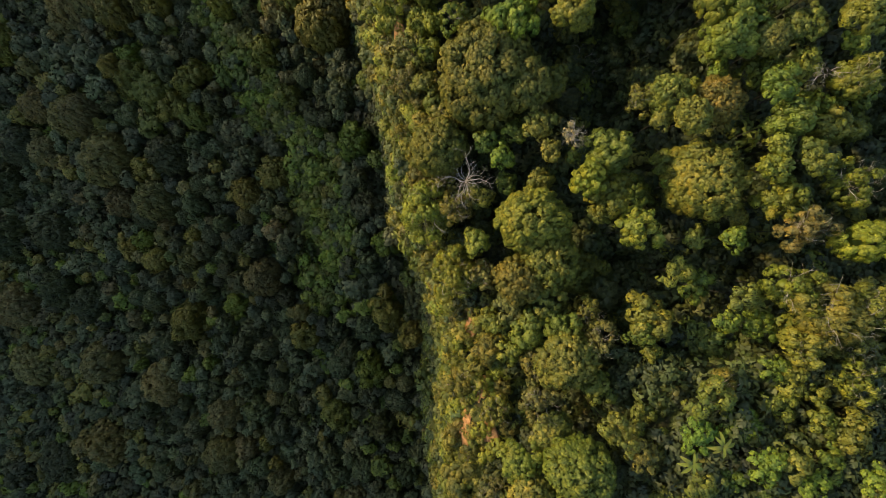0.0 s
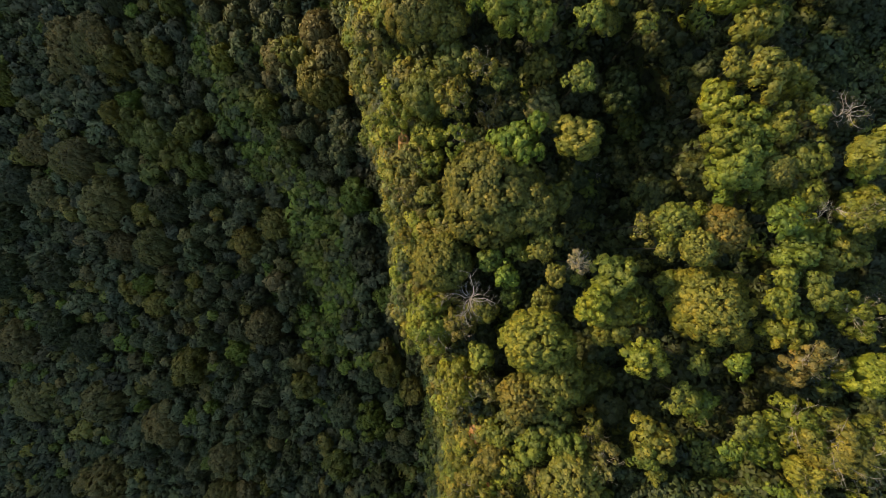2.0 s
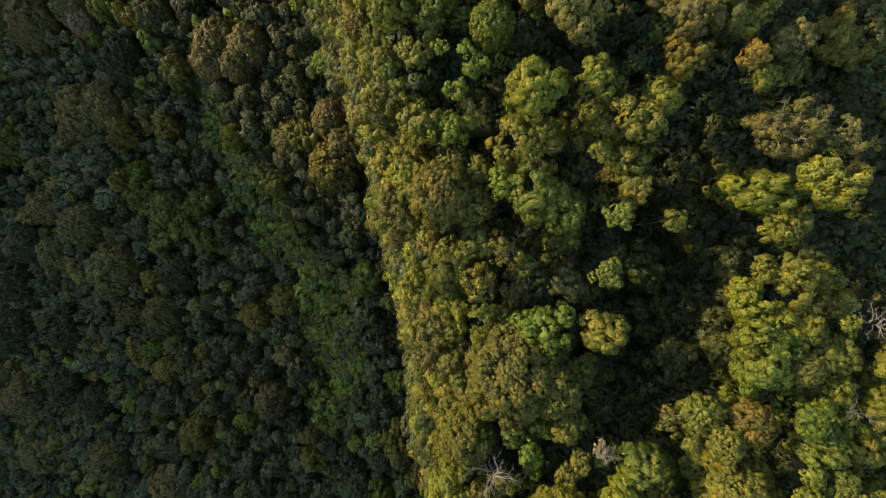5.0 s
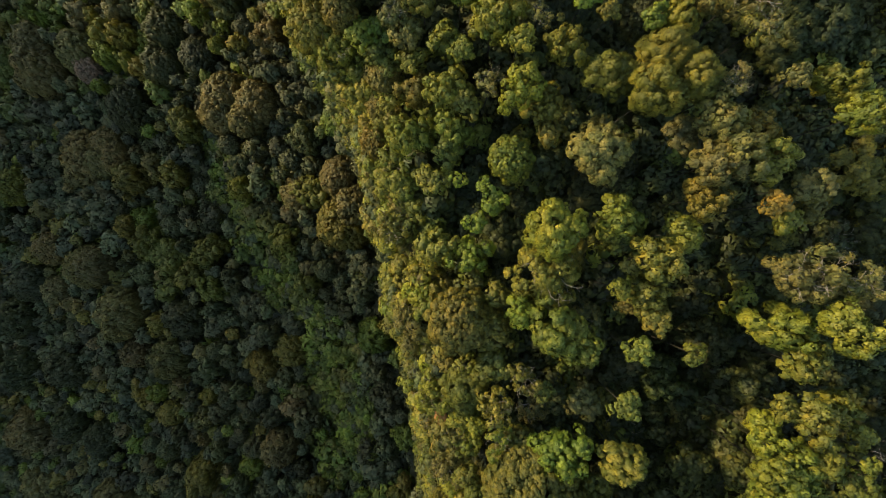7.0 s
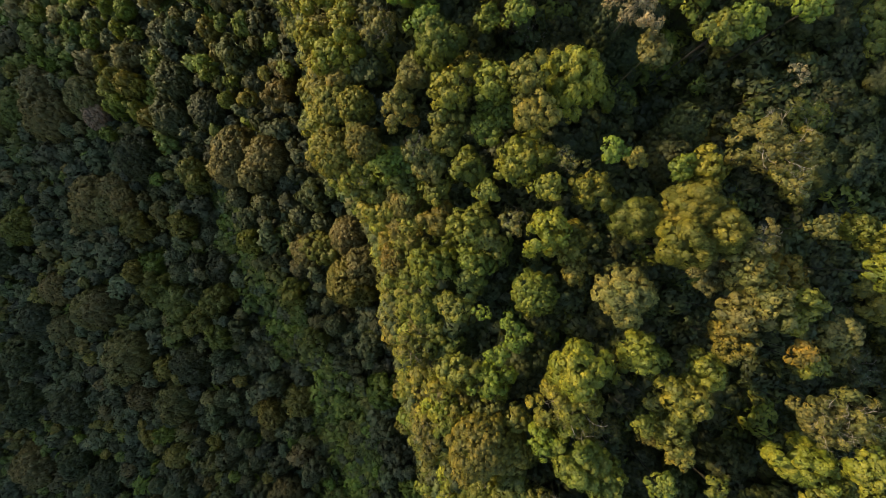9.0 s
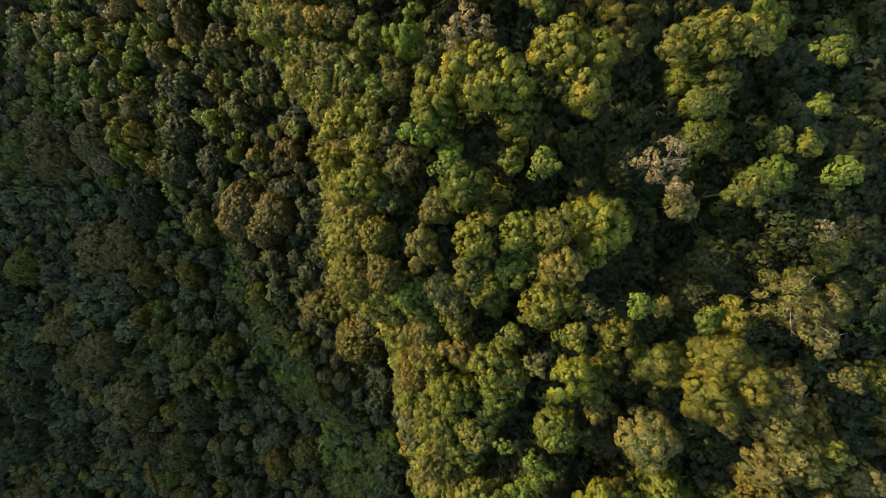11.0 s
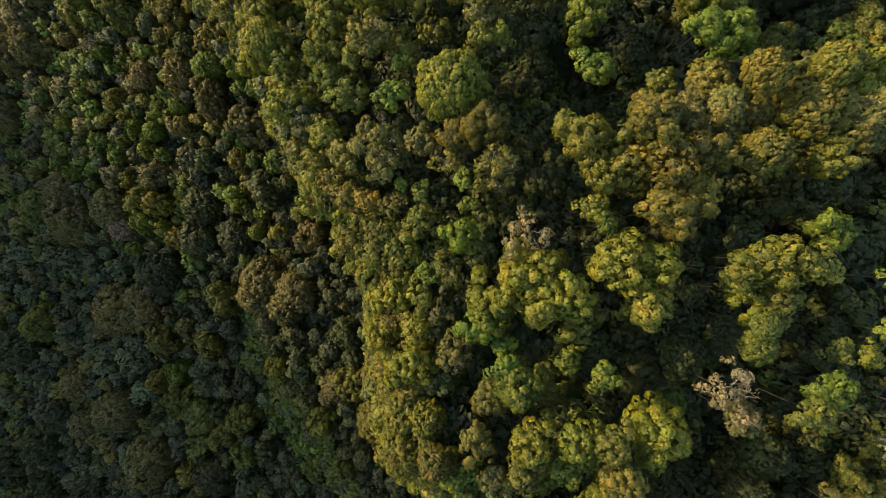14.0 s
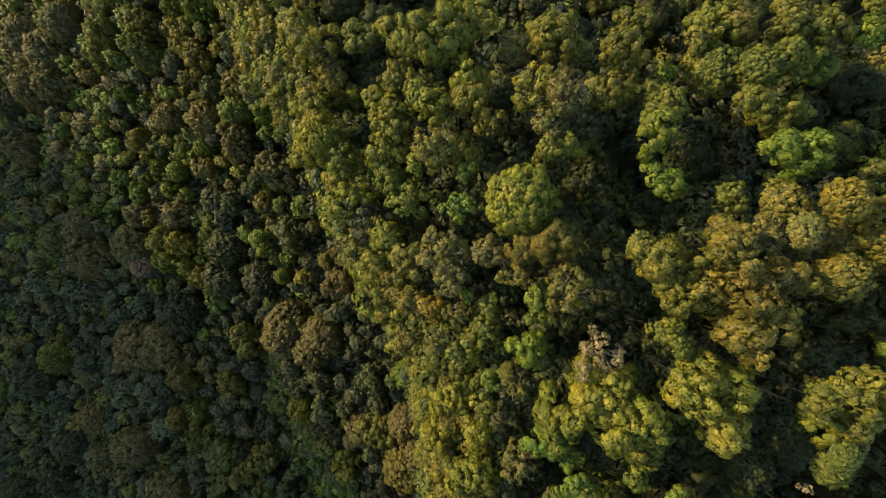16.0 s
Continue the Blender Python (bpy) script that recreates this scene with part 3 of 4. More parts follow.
canopy_tree(42.2, -6.2, 2.8, "shrubby", "e")
canopy_tree(37.9, -3.6, 2.5, "shrubby", "g")
canopy_tree(45.6, -11.6, 2.3, "shrubby", "e")
canopy_tree(34.4, -12.0, 3.2, "lobed", "o")
canopy_tree(32.3, -13.9, 2.1, "lobed", "e")
canopy_tree(34.5, -17.0, 1.7, "lobed", "y")
canopy_tree(41.8, -22.8, 3.1, "shrubby", "g")
canopy_tree(44.5, -21.9, 2.7, "open", "o")
canopy_tree(47.9, -28.4, 3.6, "shrubby", "e")
canopy_tree(53.7, -25.0, 2.4, "shrubby", "g")
canopy_tree(56.7, -21.8, 3.2, "shrubby", "g")
canopy_tree(52.9, -19.4, 2.4, "shrubby", "e")
canopy_tree(58.8, -26.4, 2.7, "shrubby", "g")
canopy_tree(33.2, -28.0, 2.4, "shrubby", "g")
canopy_tree(39.9, -29.3, 2.7, "shrubby", "e")
canopy_tree(36.2, -31.4, 1.9, "shrubby", "g")
canopy_tree(32.6, -33.5, 2.4, "shrubby", "o")
canopy_tree(49.1, -33.3, 2.7, "shrubby", "e")
canopy_tree(53.3, -32.1, 2.6, "shrubby", "g")
canopy_tree(59.6, -32.6, 2.6, "shrubby", "e")
canopy_tree(62.7, -28.5, 3.0, "lobed", "o")
canopy_tree(63.3, -34.0, 2.6, "shrubby", "e")
canopy_tree(56.1, -36.7, 2.6, "shrubby", "e")
canopy_tree(45.7, -36.9, 2.5, "shrubby", "e")
canopy_tree(40.9, -36.9, 2.4, "shrubby", "g")
canopy_tree(22.3, -36.4, 5.1, "dense", "g")
canopy_tree(12.8, -36.6, 4.1, "shrubby", "y")
canopy_tree(4.8, -42.9, 4.0, "shrubby", "o")
canopy_tree(9.5, -29.2, 3.0, "open", "o")
canopy_tree(3.6, -25.4, 3.6, "open", "o")
canopy_tree(21.0, -18.8, 4.5, "dense", "o")
canopy_tree(11.7, -14.0, 2.7, "shrubby", "y")
canopy_tree(11.7, -18.3, 2.3, "shrubby", "y")
canopy_tree(16.7, -20.3, 3.2, "open", "b")
canopy_tree(16.9, -26.3, 3.9, "open", "k")
canopy_tree(24.8, -11.2, 2.8, "open", "o")
canopy_tree(26.1, -15.0, 3.1, "open", "k")
canopy_tree(20.6, -13.3, 2.9, "lobed", "g")
canopy_tree(25.9, -23.2, 3.2, "shrubby", "g")
canopy_tree(27.6, -29.3, 2.8, "shrubby", "g")
canopy_tree(8.6, -42.3, 2.5, "open", "k")
canopy_tree(11.0, 37.7, 4.3, "lobed", "e")
canopy_tree(1.7, 39.0, 2.2, "open", "y")
canopy_tree(-5.9, 36.5, 3.1, "open", "k")
canopy_tree(-9.2, 45.5, 3.9, "open", "y")
canopy_tree(-11.2, 52.0, 2.4, "shrubby", "y")
canopy_tree(-3.7, 41.6, 2.9, "dense", "y")
canopy_tree(1.1, 45.0, 3.1, "open", "o")
canopy_tree(5.3, 49.8, 2.7, "open", "b")
canopy_tree(8.6, 47.7, 1.6, "lobed", "g")
canopy_tree(-5.3, 59.0, 4.6, "dense", "b")
canopy_tree(-0.4, 57.6, 3.3, "dense", "b")
canopy_tree(-14.0, 58.7, 3.3, "open", "k")
canopy_tree(-11.1, 66.7, 3.5, "shrubby", "y")
canopy_tree(-16.2, 74.2, 3.5, "open", "o")
canopy_tree(-3.7, 69.5, 3.2, "shrubby", "e")
canopy_tree(-18.4, 94.1, 2.3, "dense", "b")
canopy_tree(-19.3, 88.7, 2.6, "dense", "b")
canopy_tree(-19.2, 85.2, 2.6, "shrubby", "y")
canopy_tree(-12.8, 88.0, 3.3, "lobed", "y")
canopy_tree(-6.6, 89.0, 2.9, "lobed", "g")
canopy_tree(-7.4, 85.5, 2.3, "lobed", "g")
canopy_tree(-14.6, 80.9, 3.7, "shrubby", "y")
canopy_tree(-12.7, 75.9, 3.2, "shrubby", "y")
canopy_tree(-5.5, 80.8, 1.2, "shrubby", "e")
canopy_tree(-0.5, 78.0, 2.3, "shrubby", "e")
canopy_tree(-2.6, 74.7, 2.0, "shrubby", "e")
canopy_tree(2.3, 83.9, 3.1, "dense", "g")
canopy_tree(3.0, 93.4, 2.7, "lobed", "y")
canopy_tree(-1.1, 94.5, 2.2, "open", "k")
canopy_tree(6.7, 91.6, 2.9, "lobed", "o")
canopy_tree(7.6, 87.8, 2.0, "lobed", "b")
canopy_tree(-12.7, 99.2, 2.1, "lobed", "y")
canopy_tree(-12.2, 95.1, 2.7, "lobed", "b")
canopy_tree(-7.1, 94.2, 3.1, "lobed", "o")
canopy_tree(-4.6, 92.2, 2.2, "lobed", "o")
canopy_tree(-5.2, 98.6, 1.5, "lobed", "y")
canopy_tree(2.5, 99.1, 2.0, "lobed", "y")
canopy_tree(8.9, 98.9, 2.7, "lobed", "y")
canopy_tree(-0.7, 102.5, 2.4, "shrubby", "g")
canopy_tree(-25.3, 102.8, 3.5, "open", "y")
canopy_tree(-22.8, 99.1, 2.7, "shrubby", "y")
canopy_tree(-23.8, 106.3, 2.6, "dense", "b")
canopy_tree(-18.6, 104.2, 2.3, "shrubby", "e")
canopy_tree(-13.3, 103.9, 2.1, "shrubby", "g")
canopy_tree(21.8, 96.4, 3.9, "feathery", "o")
canopy_tree(15.5, 95.3, 3.0, "feathery", "o")
canopy_tree(20.4, 91.7, 3.0, "feathery", "o")
canopy_tree(25.3, 93.6, 2.6, "feathery", "o")
canopy_tree(26.5, 87.2, 2.5, "lobed", "k")
canopy_tree(29.0, 88.4, 2.9, "lobed", "k")
canopy_tree(28.4, 82.2, 2.9, "lobed", "k")
canopy_tree(31.6, 83.7, 2.7, "lobed", "k")
canopy_tree(29.4, 78.2, 2.6, "lobed", "b")
canopy_tree(29.7, 92.5, 2.3, "open", "k")
canopy_tree(36.0, 87.2, 2.9, "lobed", "b")
canopy_tree(36.7, 82.8, 2.7, "lobed", "o")
canopy_tree(37.3, 77.0, 1.7, "lobed", "t")
canopy_tree(43.1, 79.7, 2.4, "lobed", "k")
canopy_tree(45.4, 76.7, 2.1, "lobed", "o")
canopy_tree(40.4, 75.1, 2.1, "lobed", "y")
canopy_tree(45.7, 93.7, 2.7, "lobed", "y")
canopy_tree(46.0, 88.2, 2.8, "lobed", "y")
canopy_tree(48.8, 91.6, 2.1, "lobed", "y")
canopy_tree(39.4, 94.1, 1.7, "lobed", "k")
canopy_tree(29.6, 95.7, 1.3, "lobed", "g")
canopy_tree(13.5, 84.5, 3.8, "lobed", "k")
canopy_tree(18.2, 75.4, 3.1, "lobed", "g")
canopy_tree(26.9, 72.9, 2.9, "lobed", "g")
canopy_tree(8.2, 73.0, 3.9, "lobed", "y")
canopy_tree(8.5, 67.1, 5.1, "open", "o")
canopy_tree(5.1, 60.5, 2.9, "lobed", "e")
canopy_tree(9.7, 57.9, 4.3, "lobed", "g")
canopy_tree(13.3, 56.2, 3.2, "lobed", "g")
canopy_tree(23.9, 69.1, 3.1, "lobed", "o")
canopy_tree(23.1, 63.6, 3.0, "lobed", "o")
canopy_tree(24.7, 59.7, 2.1, "lobed", "o")
canopy_tree(19.9, 68.3, 1.5, "lobed", "b")
canopy_tree(18.4, 65.0, 1.6, "lobed", "y")
canopy_tree(20.4, 62.0, 1.4, "lobed", "b")
canopy_tree(21.8, 55.4, 2.0, "lobed", "g")
canopy_tree(30.2, 54.9, 1.9, "shrubby", "g")
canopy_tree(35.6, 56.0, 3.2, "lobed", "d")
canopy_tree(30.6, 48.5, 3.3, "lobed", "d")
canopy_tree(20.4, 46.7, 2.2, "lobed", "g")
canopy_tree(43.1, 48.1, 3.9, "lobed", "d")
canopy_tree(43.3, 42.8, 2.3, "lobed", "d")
canopy_tree(42.1, 67.2, 3.7, "open", "k")
canopy_tree(46.3, 67.6, 3.9, "open", "k")
canopy_tree(51.6, 66.4, 2.4, "open", "k")
canopy_tree(43.2, 59.4, 3.9, "lobed", "y")
canopy_tree(47.9, 60.0, 3.1, "lobed", "y")
canopy_tree(45.8, 53.7, 2.8, "lobed", "g")
canopy_tree(48.4, 54.9, 2.0, "lobed", "y")
canopy_tree(41.6, 42.9, 2.8, "lobed", "y")
canopy_tree(42.5, 47.6, 2.1, "lobed", "y")
canopy_tree(46.4, 46.4, 2.8, "lobed", "o")
canopy_tree(52.3, 46.2, 3.0, "lobed", "y")
canopy_tree(56.7, 42.2, 1.9, "lobed", "y")
canopy_tree(42.0, 37.5, 3.0, "lobed", "y")
canopy_tree(45.6, 38.7, 3.1, "lobed", "y")
canopy_tree(50.0, 39.0, 2.4, "lobed", "y")
canopy_tree(53.9, 39.6, 1.4, "lobed", "y")
canopy_tree(20.5, 37.8, 3.5, "lobed", "o")
canopy_tree(42.5, 32.9, 2.6, "lobed", "d")
canopy_tree(-25.6, 102.4, 2.5, "shrubby", "e")
canopy_tree(-0.8, 102.8, 3.0, "lobed", "y")
canopy_tree(5.2, 102.9, 1.7, "open", "k")
canopy_tree(10.6, 103.6, 1.8, "lobed", "e")
canopy_tree(14.8, 103.1, 1.4, "lobed", "b")
canopy_tree(20.2, 101.7, 1.7, "lobed", "e")
canopy_tree(24.1, 101.9, 2.6, "lobed", "y")
canopy_tree(30.8, 104.2, 4.7, "open", "k")
canopy_tree(33.2, 99.8, 2.0, "open", "k")
canopy_tree(21.9, 105.9, 3.2, "dense", "d")
canopy_tree(-18.0, 101.3, 2.3, "shrubby", "g")
canopy_tree(-22.8, 160.9, 4.6, "dense", "y")
canopy_tree(-18.4, 155.4, 3.1, "feathery", "b")
canopy_tree(-21.7, 154.7, 2.5, "feathery", "b")
canopy_tree(-33.1, 153.6, 3.7, "open", "k")
canopy_tree(-32.2, 150.0, 2.7, "open", "k")
canopy_tree(-26.8, 153.8, 2.1, "lobed", "k")
canopy_tree(-16.8, 148.9, 3.2, "open", "b")
canopy_tree(-22.8, 150.4, 1.8, "open", "o")
canopy_tree(-48.6, 160.7, 3.6, "lobed", "y")
canopy_tree(-48.9, 155.1, 3.3, "shrubby", "y")
canopy_tree(-43.7, 151.6, 2.6, "shrubby", "y")
canopy_tree(-55.9, 169.6, 3.3, "open", "y")
canopy_tree(-60.4, 175.3, 2.4, "shrubby", "y")
canopy_tree(-43.8, 146.3, 3.4, "open", "y")
canopy_tree(-34.7, 145.1, 1.8, "lobed", "t")
canopy_tree(-30.8, 144.6, 1.9, "open", "b")
canopy_tree(-38.3, 148.3, 1.9, "shrubby", "y")
canopy_tree(-39.5, 143.9, 2.1, "shrubby", "y")
canopy_tree(-38.9, 138.6, 3.3, "shrubby", "y")
canopy_tree(-33.5, 139.9, 2.2, "open", "b")
canopy_tree(-34.5, 135.6, 2.5, "shrubby", "y")
canopy_tree(-37.3, 166.0, 2.1, "shrubby", "g")
canopy_tree(-38.1, 161.3, 2.9, "shrubby", "g")
canopy_tree(-42.2, 168.9, 1.9, "shrubby", "g")
canopy_tree(-31.1, 159.7, 2.2, "shrubby", "e")
canopy_tree(-30.4, 164.7, 1.5, "shrubby", "e")
canopy_tree(-50.0, 168.4, 2.3, "shrubby", "g")
canopy_tree(-26.7, 142.1, 2.6, "shrubby", "g")
canopy_tree(-26.7, 146.1, 1.6, "shrubby", "g")
canopy_tree(-29.6, 147.6, 1.1, "shrubby", "e")
canopy_tree(-20.8, 147.4, 1.5, "shrubby", "e")
canopy_tree(-20.3, 144.6, 1.5, "shrubby", "e")
canopy_tree(-20.7, 140.3, 2.6, "lobed", "e")
canopy_tree(-25.0, 134.8, 1.9, "shrubby", "e")
canopy_tree(-29.5, 133.9, 2.0, "shrubby", "y")
canopy_tree(-22.5, 135.7, 2.6, "open", "o")
canopy_tree(-12.2, 140.7, 3.1, "sparse", "r")
canopy_tree(-11.1, 134.5, 4.9, "lobed", "y")
canopy_tree(-16.3, 130.6, 3.7, "lobed", "y")
canopy_tree(-7.8, 132.4, 3.3, "lobed", "y")
canopy_tree(-17.7, 127.9, 2.4, "lobed", "e")
canopy_tree(-5.0, 128.4, 2.6, "lobed", "g")
canopy_tree(-14.5, 124.9, 1.8, "lobed", "e")
canopy_tree(-0.3, 137.4, 3.3, "lobed", "y")
canopy_tree(4.5, 136.8, 3.1, "lobed", "y")
canopy_tree(3.3, 131.9, 3.1, "lobed", "o")
canopy_tree(-5.6, 123.1, 1.7, "lobed", "e")
canopy_tree(-2.1, 122.0, 1.9, "lobed", "e")
canopy_tree(-12.3, 119.1, 3.6, "lobed", "g")
canopy_tree(-14.6, 122.0, 2.0, "lobed", "e")
canopy_tree(-21.3, 123.1, 2.7, "open", "k")
canopy_tree(-31.4, 130.5, 2.7, "lobed", "y")
canopy_tree(-32.4, 125.0, 2.8, "lobed", "y")
canopy_tree(-28.2, 120.4, 3.3, "lobed", "y")
canopy_tree(-28.5, 112.9, 3.7, "dense", "o")
canopy_tree(-29.1, 106.3, 3.8, "dense", "o")
canopy_tree(-25.3, 112.5, 2.9, "dense", "o")
canopy_tree(-24.1, 104.5, 2.5, "lobed", "y")
canopy_tree(-20.9, 103.4, 2.0, "lobed", "y")
canopy_tree(-18.4, 111.1, 2.3, "lobed", "b")
canopy_tree(-16.3, 109.3, 1.0, "lobed", "t")
canopy_tree(-21.9, 96.8, 2.9, "shrubby", "y")
canopy_tree(-17.5, 97.7, 2.3, "dense", "b")
canopy_tree(-10.7, 112.2, 3.0, "lobed", "y")
canopy_tree(-11.1, 107.3, 2.6, "lobed", "o")
canopy_tree(-15.5, 105.4, 2.3, "open", "k")
canopy_tree(-16.7, 99.3, 2.0, "lobed", "g")
canopy_tree(-13.6, 102.7, 2.2, "lobed", "k")
canopy_tree(-4.9, 112.9, 2.7, "lobed", "y")
canopy_tree(-5.5, 107.7, 2.1, "lobed", "y")
canopy_tree(-3.4, 109.9, 2.3, "lobed", "g")
canopy_tree(-0.6, 113.2, 2.5, "lobed", "b")
canopy_tree(0.4, 108.5, 2.4, "lobed", "b")
canopy_tree(-0.0, 103.7, 2.6, "lobed", "y")
canopy_tree(5.9, 114.2, 4.4, "lobed", "y")
canopy_tree(12.3, 121.5, 3.1, "sparse", "r")
canopy_tree(15.9, 117.0, 2.2, "lobed", "k")
canopy_tree(18.9, 126.1, 2.3, "dense", "g")
canopy_tree(17.4, 129.5, 1.7, "dense", "g")
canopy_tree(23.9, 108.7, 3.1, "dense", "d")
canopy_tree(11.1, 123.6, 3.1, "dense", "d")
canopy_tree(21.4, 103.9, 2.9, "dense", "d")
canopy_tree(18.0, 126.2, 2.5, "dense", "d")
canopy_tree(23.4, 118.8, 2.3, "lobed", "g")
canopy_tree(28.1, 121.2, 2.4, "lobed", "e")
canopy_tree(29.7, 125.8, 1.8, "lobed", "g")
canopy_tree(31.7, 129.3, 1.4, "lobed", "y")
canopy_tree(33.6, 125.4, 1.6, "lobed", "y")
canopy_tree(32.9, 120.5, 2.0, "lobed", "e")
canopy_tree(34.6, 113.7, 1.5, "sparse", "r")
canopy_tree(13.8, 136.6, 2.3, "lobed", "y")
canopy_tree(18.5, 137.9, 3.0, "lobed", "y")
canopy_tree(23.3, 137.2, 2.1, "lobed", "o")
canopy_tree(16.8, 133.5, 2.8, "lobed", "y")
canopy_tree(20.1, 132.2, 2.3, "lobed", "o")
canopy_tree(18.7, 140.5, 2.4, "lobed", "d")
canopy_tree(28.2, 141.9, 2.6, "lobed", "e")
canopy_tree(25.8, 143.1, 1.4, "lobed", "e")
canopy_tree(32.6, 135.9, 1.9, "lobed", "g")
canopy_tree(-5.3, 153.4, 2.9, "lobed", "o")
canopy_tree(-1.9, 152.5, 3.1, "lobed", "o")
canopy_tree(2.8, 155.4, 3.5, "lobed", "b")
canopy_tree(1.4, 149.5, 3.2, "lobed", "o")
canopy_tree(5.6, 149.6, 3.1, "lobed", "b")
canopy_tree(10.1, 151.2, 2.6, "lobed", "b")
canopy_tree(-3.0, 149.0, 2.6, "lobed", "o")
canopy_tree(-4.0, 144.1, 2.0, "lobed", "y")
canopy_tree(-2.4, 142.2, 1.3, "lobed", "e")
canopy_tree(4.5, 143.9, 2.8, "lobed", "b")
canopy_tree(8.8, 146.2, 2.4, "lobed", "o")
canopy_tree(8.3, 157.2, 2.5, "open", "k")
canopy_tree(-7.4, 155.2, 1.8, "lobed", "o")
canopy_tree(11.5, 160.9, 3.0, "dense", "b")
canopy_tree(16.2, 161.2, 2.6, "dense", "b")
canopy_tree(17.6, 157.3, 2.2, "dense", "b")
canopy_tree(12.1, 157.4, 2.1, "dense", "k")
canopy_tree(14.8, 155.1, 2.0, "open", "k")
canopy_tree(17.7, 151.7, 3.0, "dense", "b")
canopy_tree(25.0, 162.3, 2.6, "dense", "o")
canopy_tree(24.4, 157.9, 3.9, "dense", "o")
canopy_tree(26.8, 151.7, 2.6, "lobed", "o")
canopy_tree(30.0, 162.5, 3.0, "lobed", "y")
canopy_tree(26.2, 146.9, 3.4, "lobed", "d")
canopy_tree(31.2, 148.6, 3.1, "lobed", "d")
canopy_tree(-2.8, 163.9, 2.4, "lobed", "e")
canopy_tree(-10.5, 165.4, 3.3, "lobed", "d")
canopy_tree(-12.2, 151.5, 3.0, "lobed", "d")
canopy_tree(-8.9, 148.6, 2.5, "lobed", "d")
canopy_tree(6.8, 162.2, 2.0, "lobed", "o")
canopy_tree(-37.4, 185.4, 3.6, "lobed", "o")
canopy_tree(-32.6, 185.9, 4.0, "lobed", "o")
canopy_tree(-40.2, 185.2, 1.9, "lobed", "y")
canopy_tree(-28.3, 187.2, 2.5, "lobed", "o")
canopy_tree(-54.4, 186.4, 3.8, "open", "o")
canopy_tree(-71.7, 191.4, 3.3, "shrubby", "b")
canopy_tree(-70.4, 186.7, 3.8, "shrubby", "g")
canopy_tree(-57.8, 182.5, 3.1, "shrubby", "y")
canopy_tree(-51.8, 181.3, 2.9, "open", "b")
canopy_tree(-46.3, 186.2, 2.9, "shrubby", "g")
canopy_tree(-61.5, 178.0, 3.9, "open", "o")
canopy_tree(-55.0, 177.7, 2.4, "shrubby", "y")
canopy_tree(-53.4, 171.0, 4.0, "dense", "y")
canopy_tree(-40.8, 179.8, 2.3, "lobed", "o")
canopy_tree(-37.3, 178.5, 2.5, "open", "b")
canopy_tree(-29.9, 179.0, 2.8, "lobed", "y")
canopy_tree(-44.0, 176.6, 2.3, "lobed", "y")
canopy_tree(-41.3, 173.2, 3.0, "lobed", "o")
canopy_tree(-37.3, 176.1, 2.2, "lobed", "y")
canopy_tree(-35.2, 174.9, 2.8, "lobed", "y")
canopy_tree(-29.8, 175.5, 2.7, "lobed", "o")
canopy_tree(-41.2, 169.3, 3.1, "lobed", "o")
canopy_tree(-34.6, 168.1, 3.1, "open", "b")
canopy_tree(-18.5, 184.5, 3.1, "lobed", "o")
canopy_tree(-22.7, 184.4, 2.5, "lobed", "k")
canopy_tree(-13.7, 183.8, 1.8, "lobed", "o")
canopy_tree(-20.8, 176.8, 3.4, "open", "o")
canopy_tree(-16.9, 175.1, 3.1, "open", "k")
canopy_tree(-18.5, 172.0, 2.6, "open", "k")
canopy_tree(-8.7, 182.4, 2.7, "lobed", "b")
canopy_tree(-10.9, 177.1, 2.4, "lobed", "b")
canopy_tree(-8.2, 178.0, 2.7, "lobed", "o")
canopy_tree(-3.9, 177.6, 2.4, "lobed", "g")
canopy_tree(-2.4, 175.0, 2.4, "lobed", "g")
canopy_tree(-4.8, 170.9, 2.6, "lobed", "y")
canopy_tree(-4.1, 189.0, 2.5, "lobed", "g")
canopy_tree(-15.9, 168.8, 1.8, "lobed", "y")
canopy_tree(-19.1, 167.9, 1.8, "lobed", "y")
canopy_tree(5.1, 187.0, 3.1, "lobed", "y")
canopy_tree(8.1, 186.9, 3.1, "lobed", "b")
canopy_tree(4.9, 180.5, 3.4, "dense", "g")
canopy_tree(9.7, 179.9, 2.8, "dense", "g")
canopy_tree(1.3, 183.7, 1.8, "lobed", "o")
canopy_tree(0.0, 180.9, 1.4, "lobed", "e")
canopy_tree(14.7, 182.8, 2.0, "lobed", "y")
canopy_tree(17.0, 181.7, 2.5, "lobed", "y")
canopy_tree(21.2, 182.0, 2.4, "lobed", "e")
canopy_tree(9.4, 175.5, 2.3, "lobed", "y")
canopy_tree(12.5, 174.2, 2.7, "lobed", "y")
canopy_tree(17.3, 174.8, 2.2, "lobed", "y")
canopy_tree(10.3, 168.2, 2.5, "lobed", "e")
canopy_tree(14.1, 167.9, 2.9, "lobed", "e")
canopy_tree(18.2, 169.0, 1.9, "lobed", "y")
canopy_tree(14.9, 187.1, 2.8, "lobed", "o")
canopy_tree(19.6, 186.4, 2.7, "lobed", "o")
canopy_tree(23.8, 188.4, 2.1, "lobed", "y")
canopy_tree(26.6, 186.0, 2.1, "lobed", "e")
canopy_tree(25.4, 180.7, 2.2, "lobed", "o")
dead_tree(4, 11.8, 4.1)
dead_tree(20.7, 18, 2)
dead_tree(57, 26.2, 2.1)
dead_tree(57.3, 39.8, 2.7)
banana_plant(38.2, -32.9)
banana_plant(42.8, -30.2)
glade(30.3, 31.7, 4.5)
glade(47.3, -2.7, 3.7)
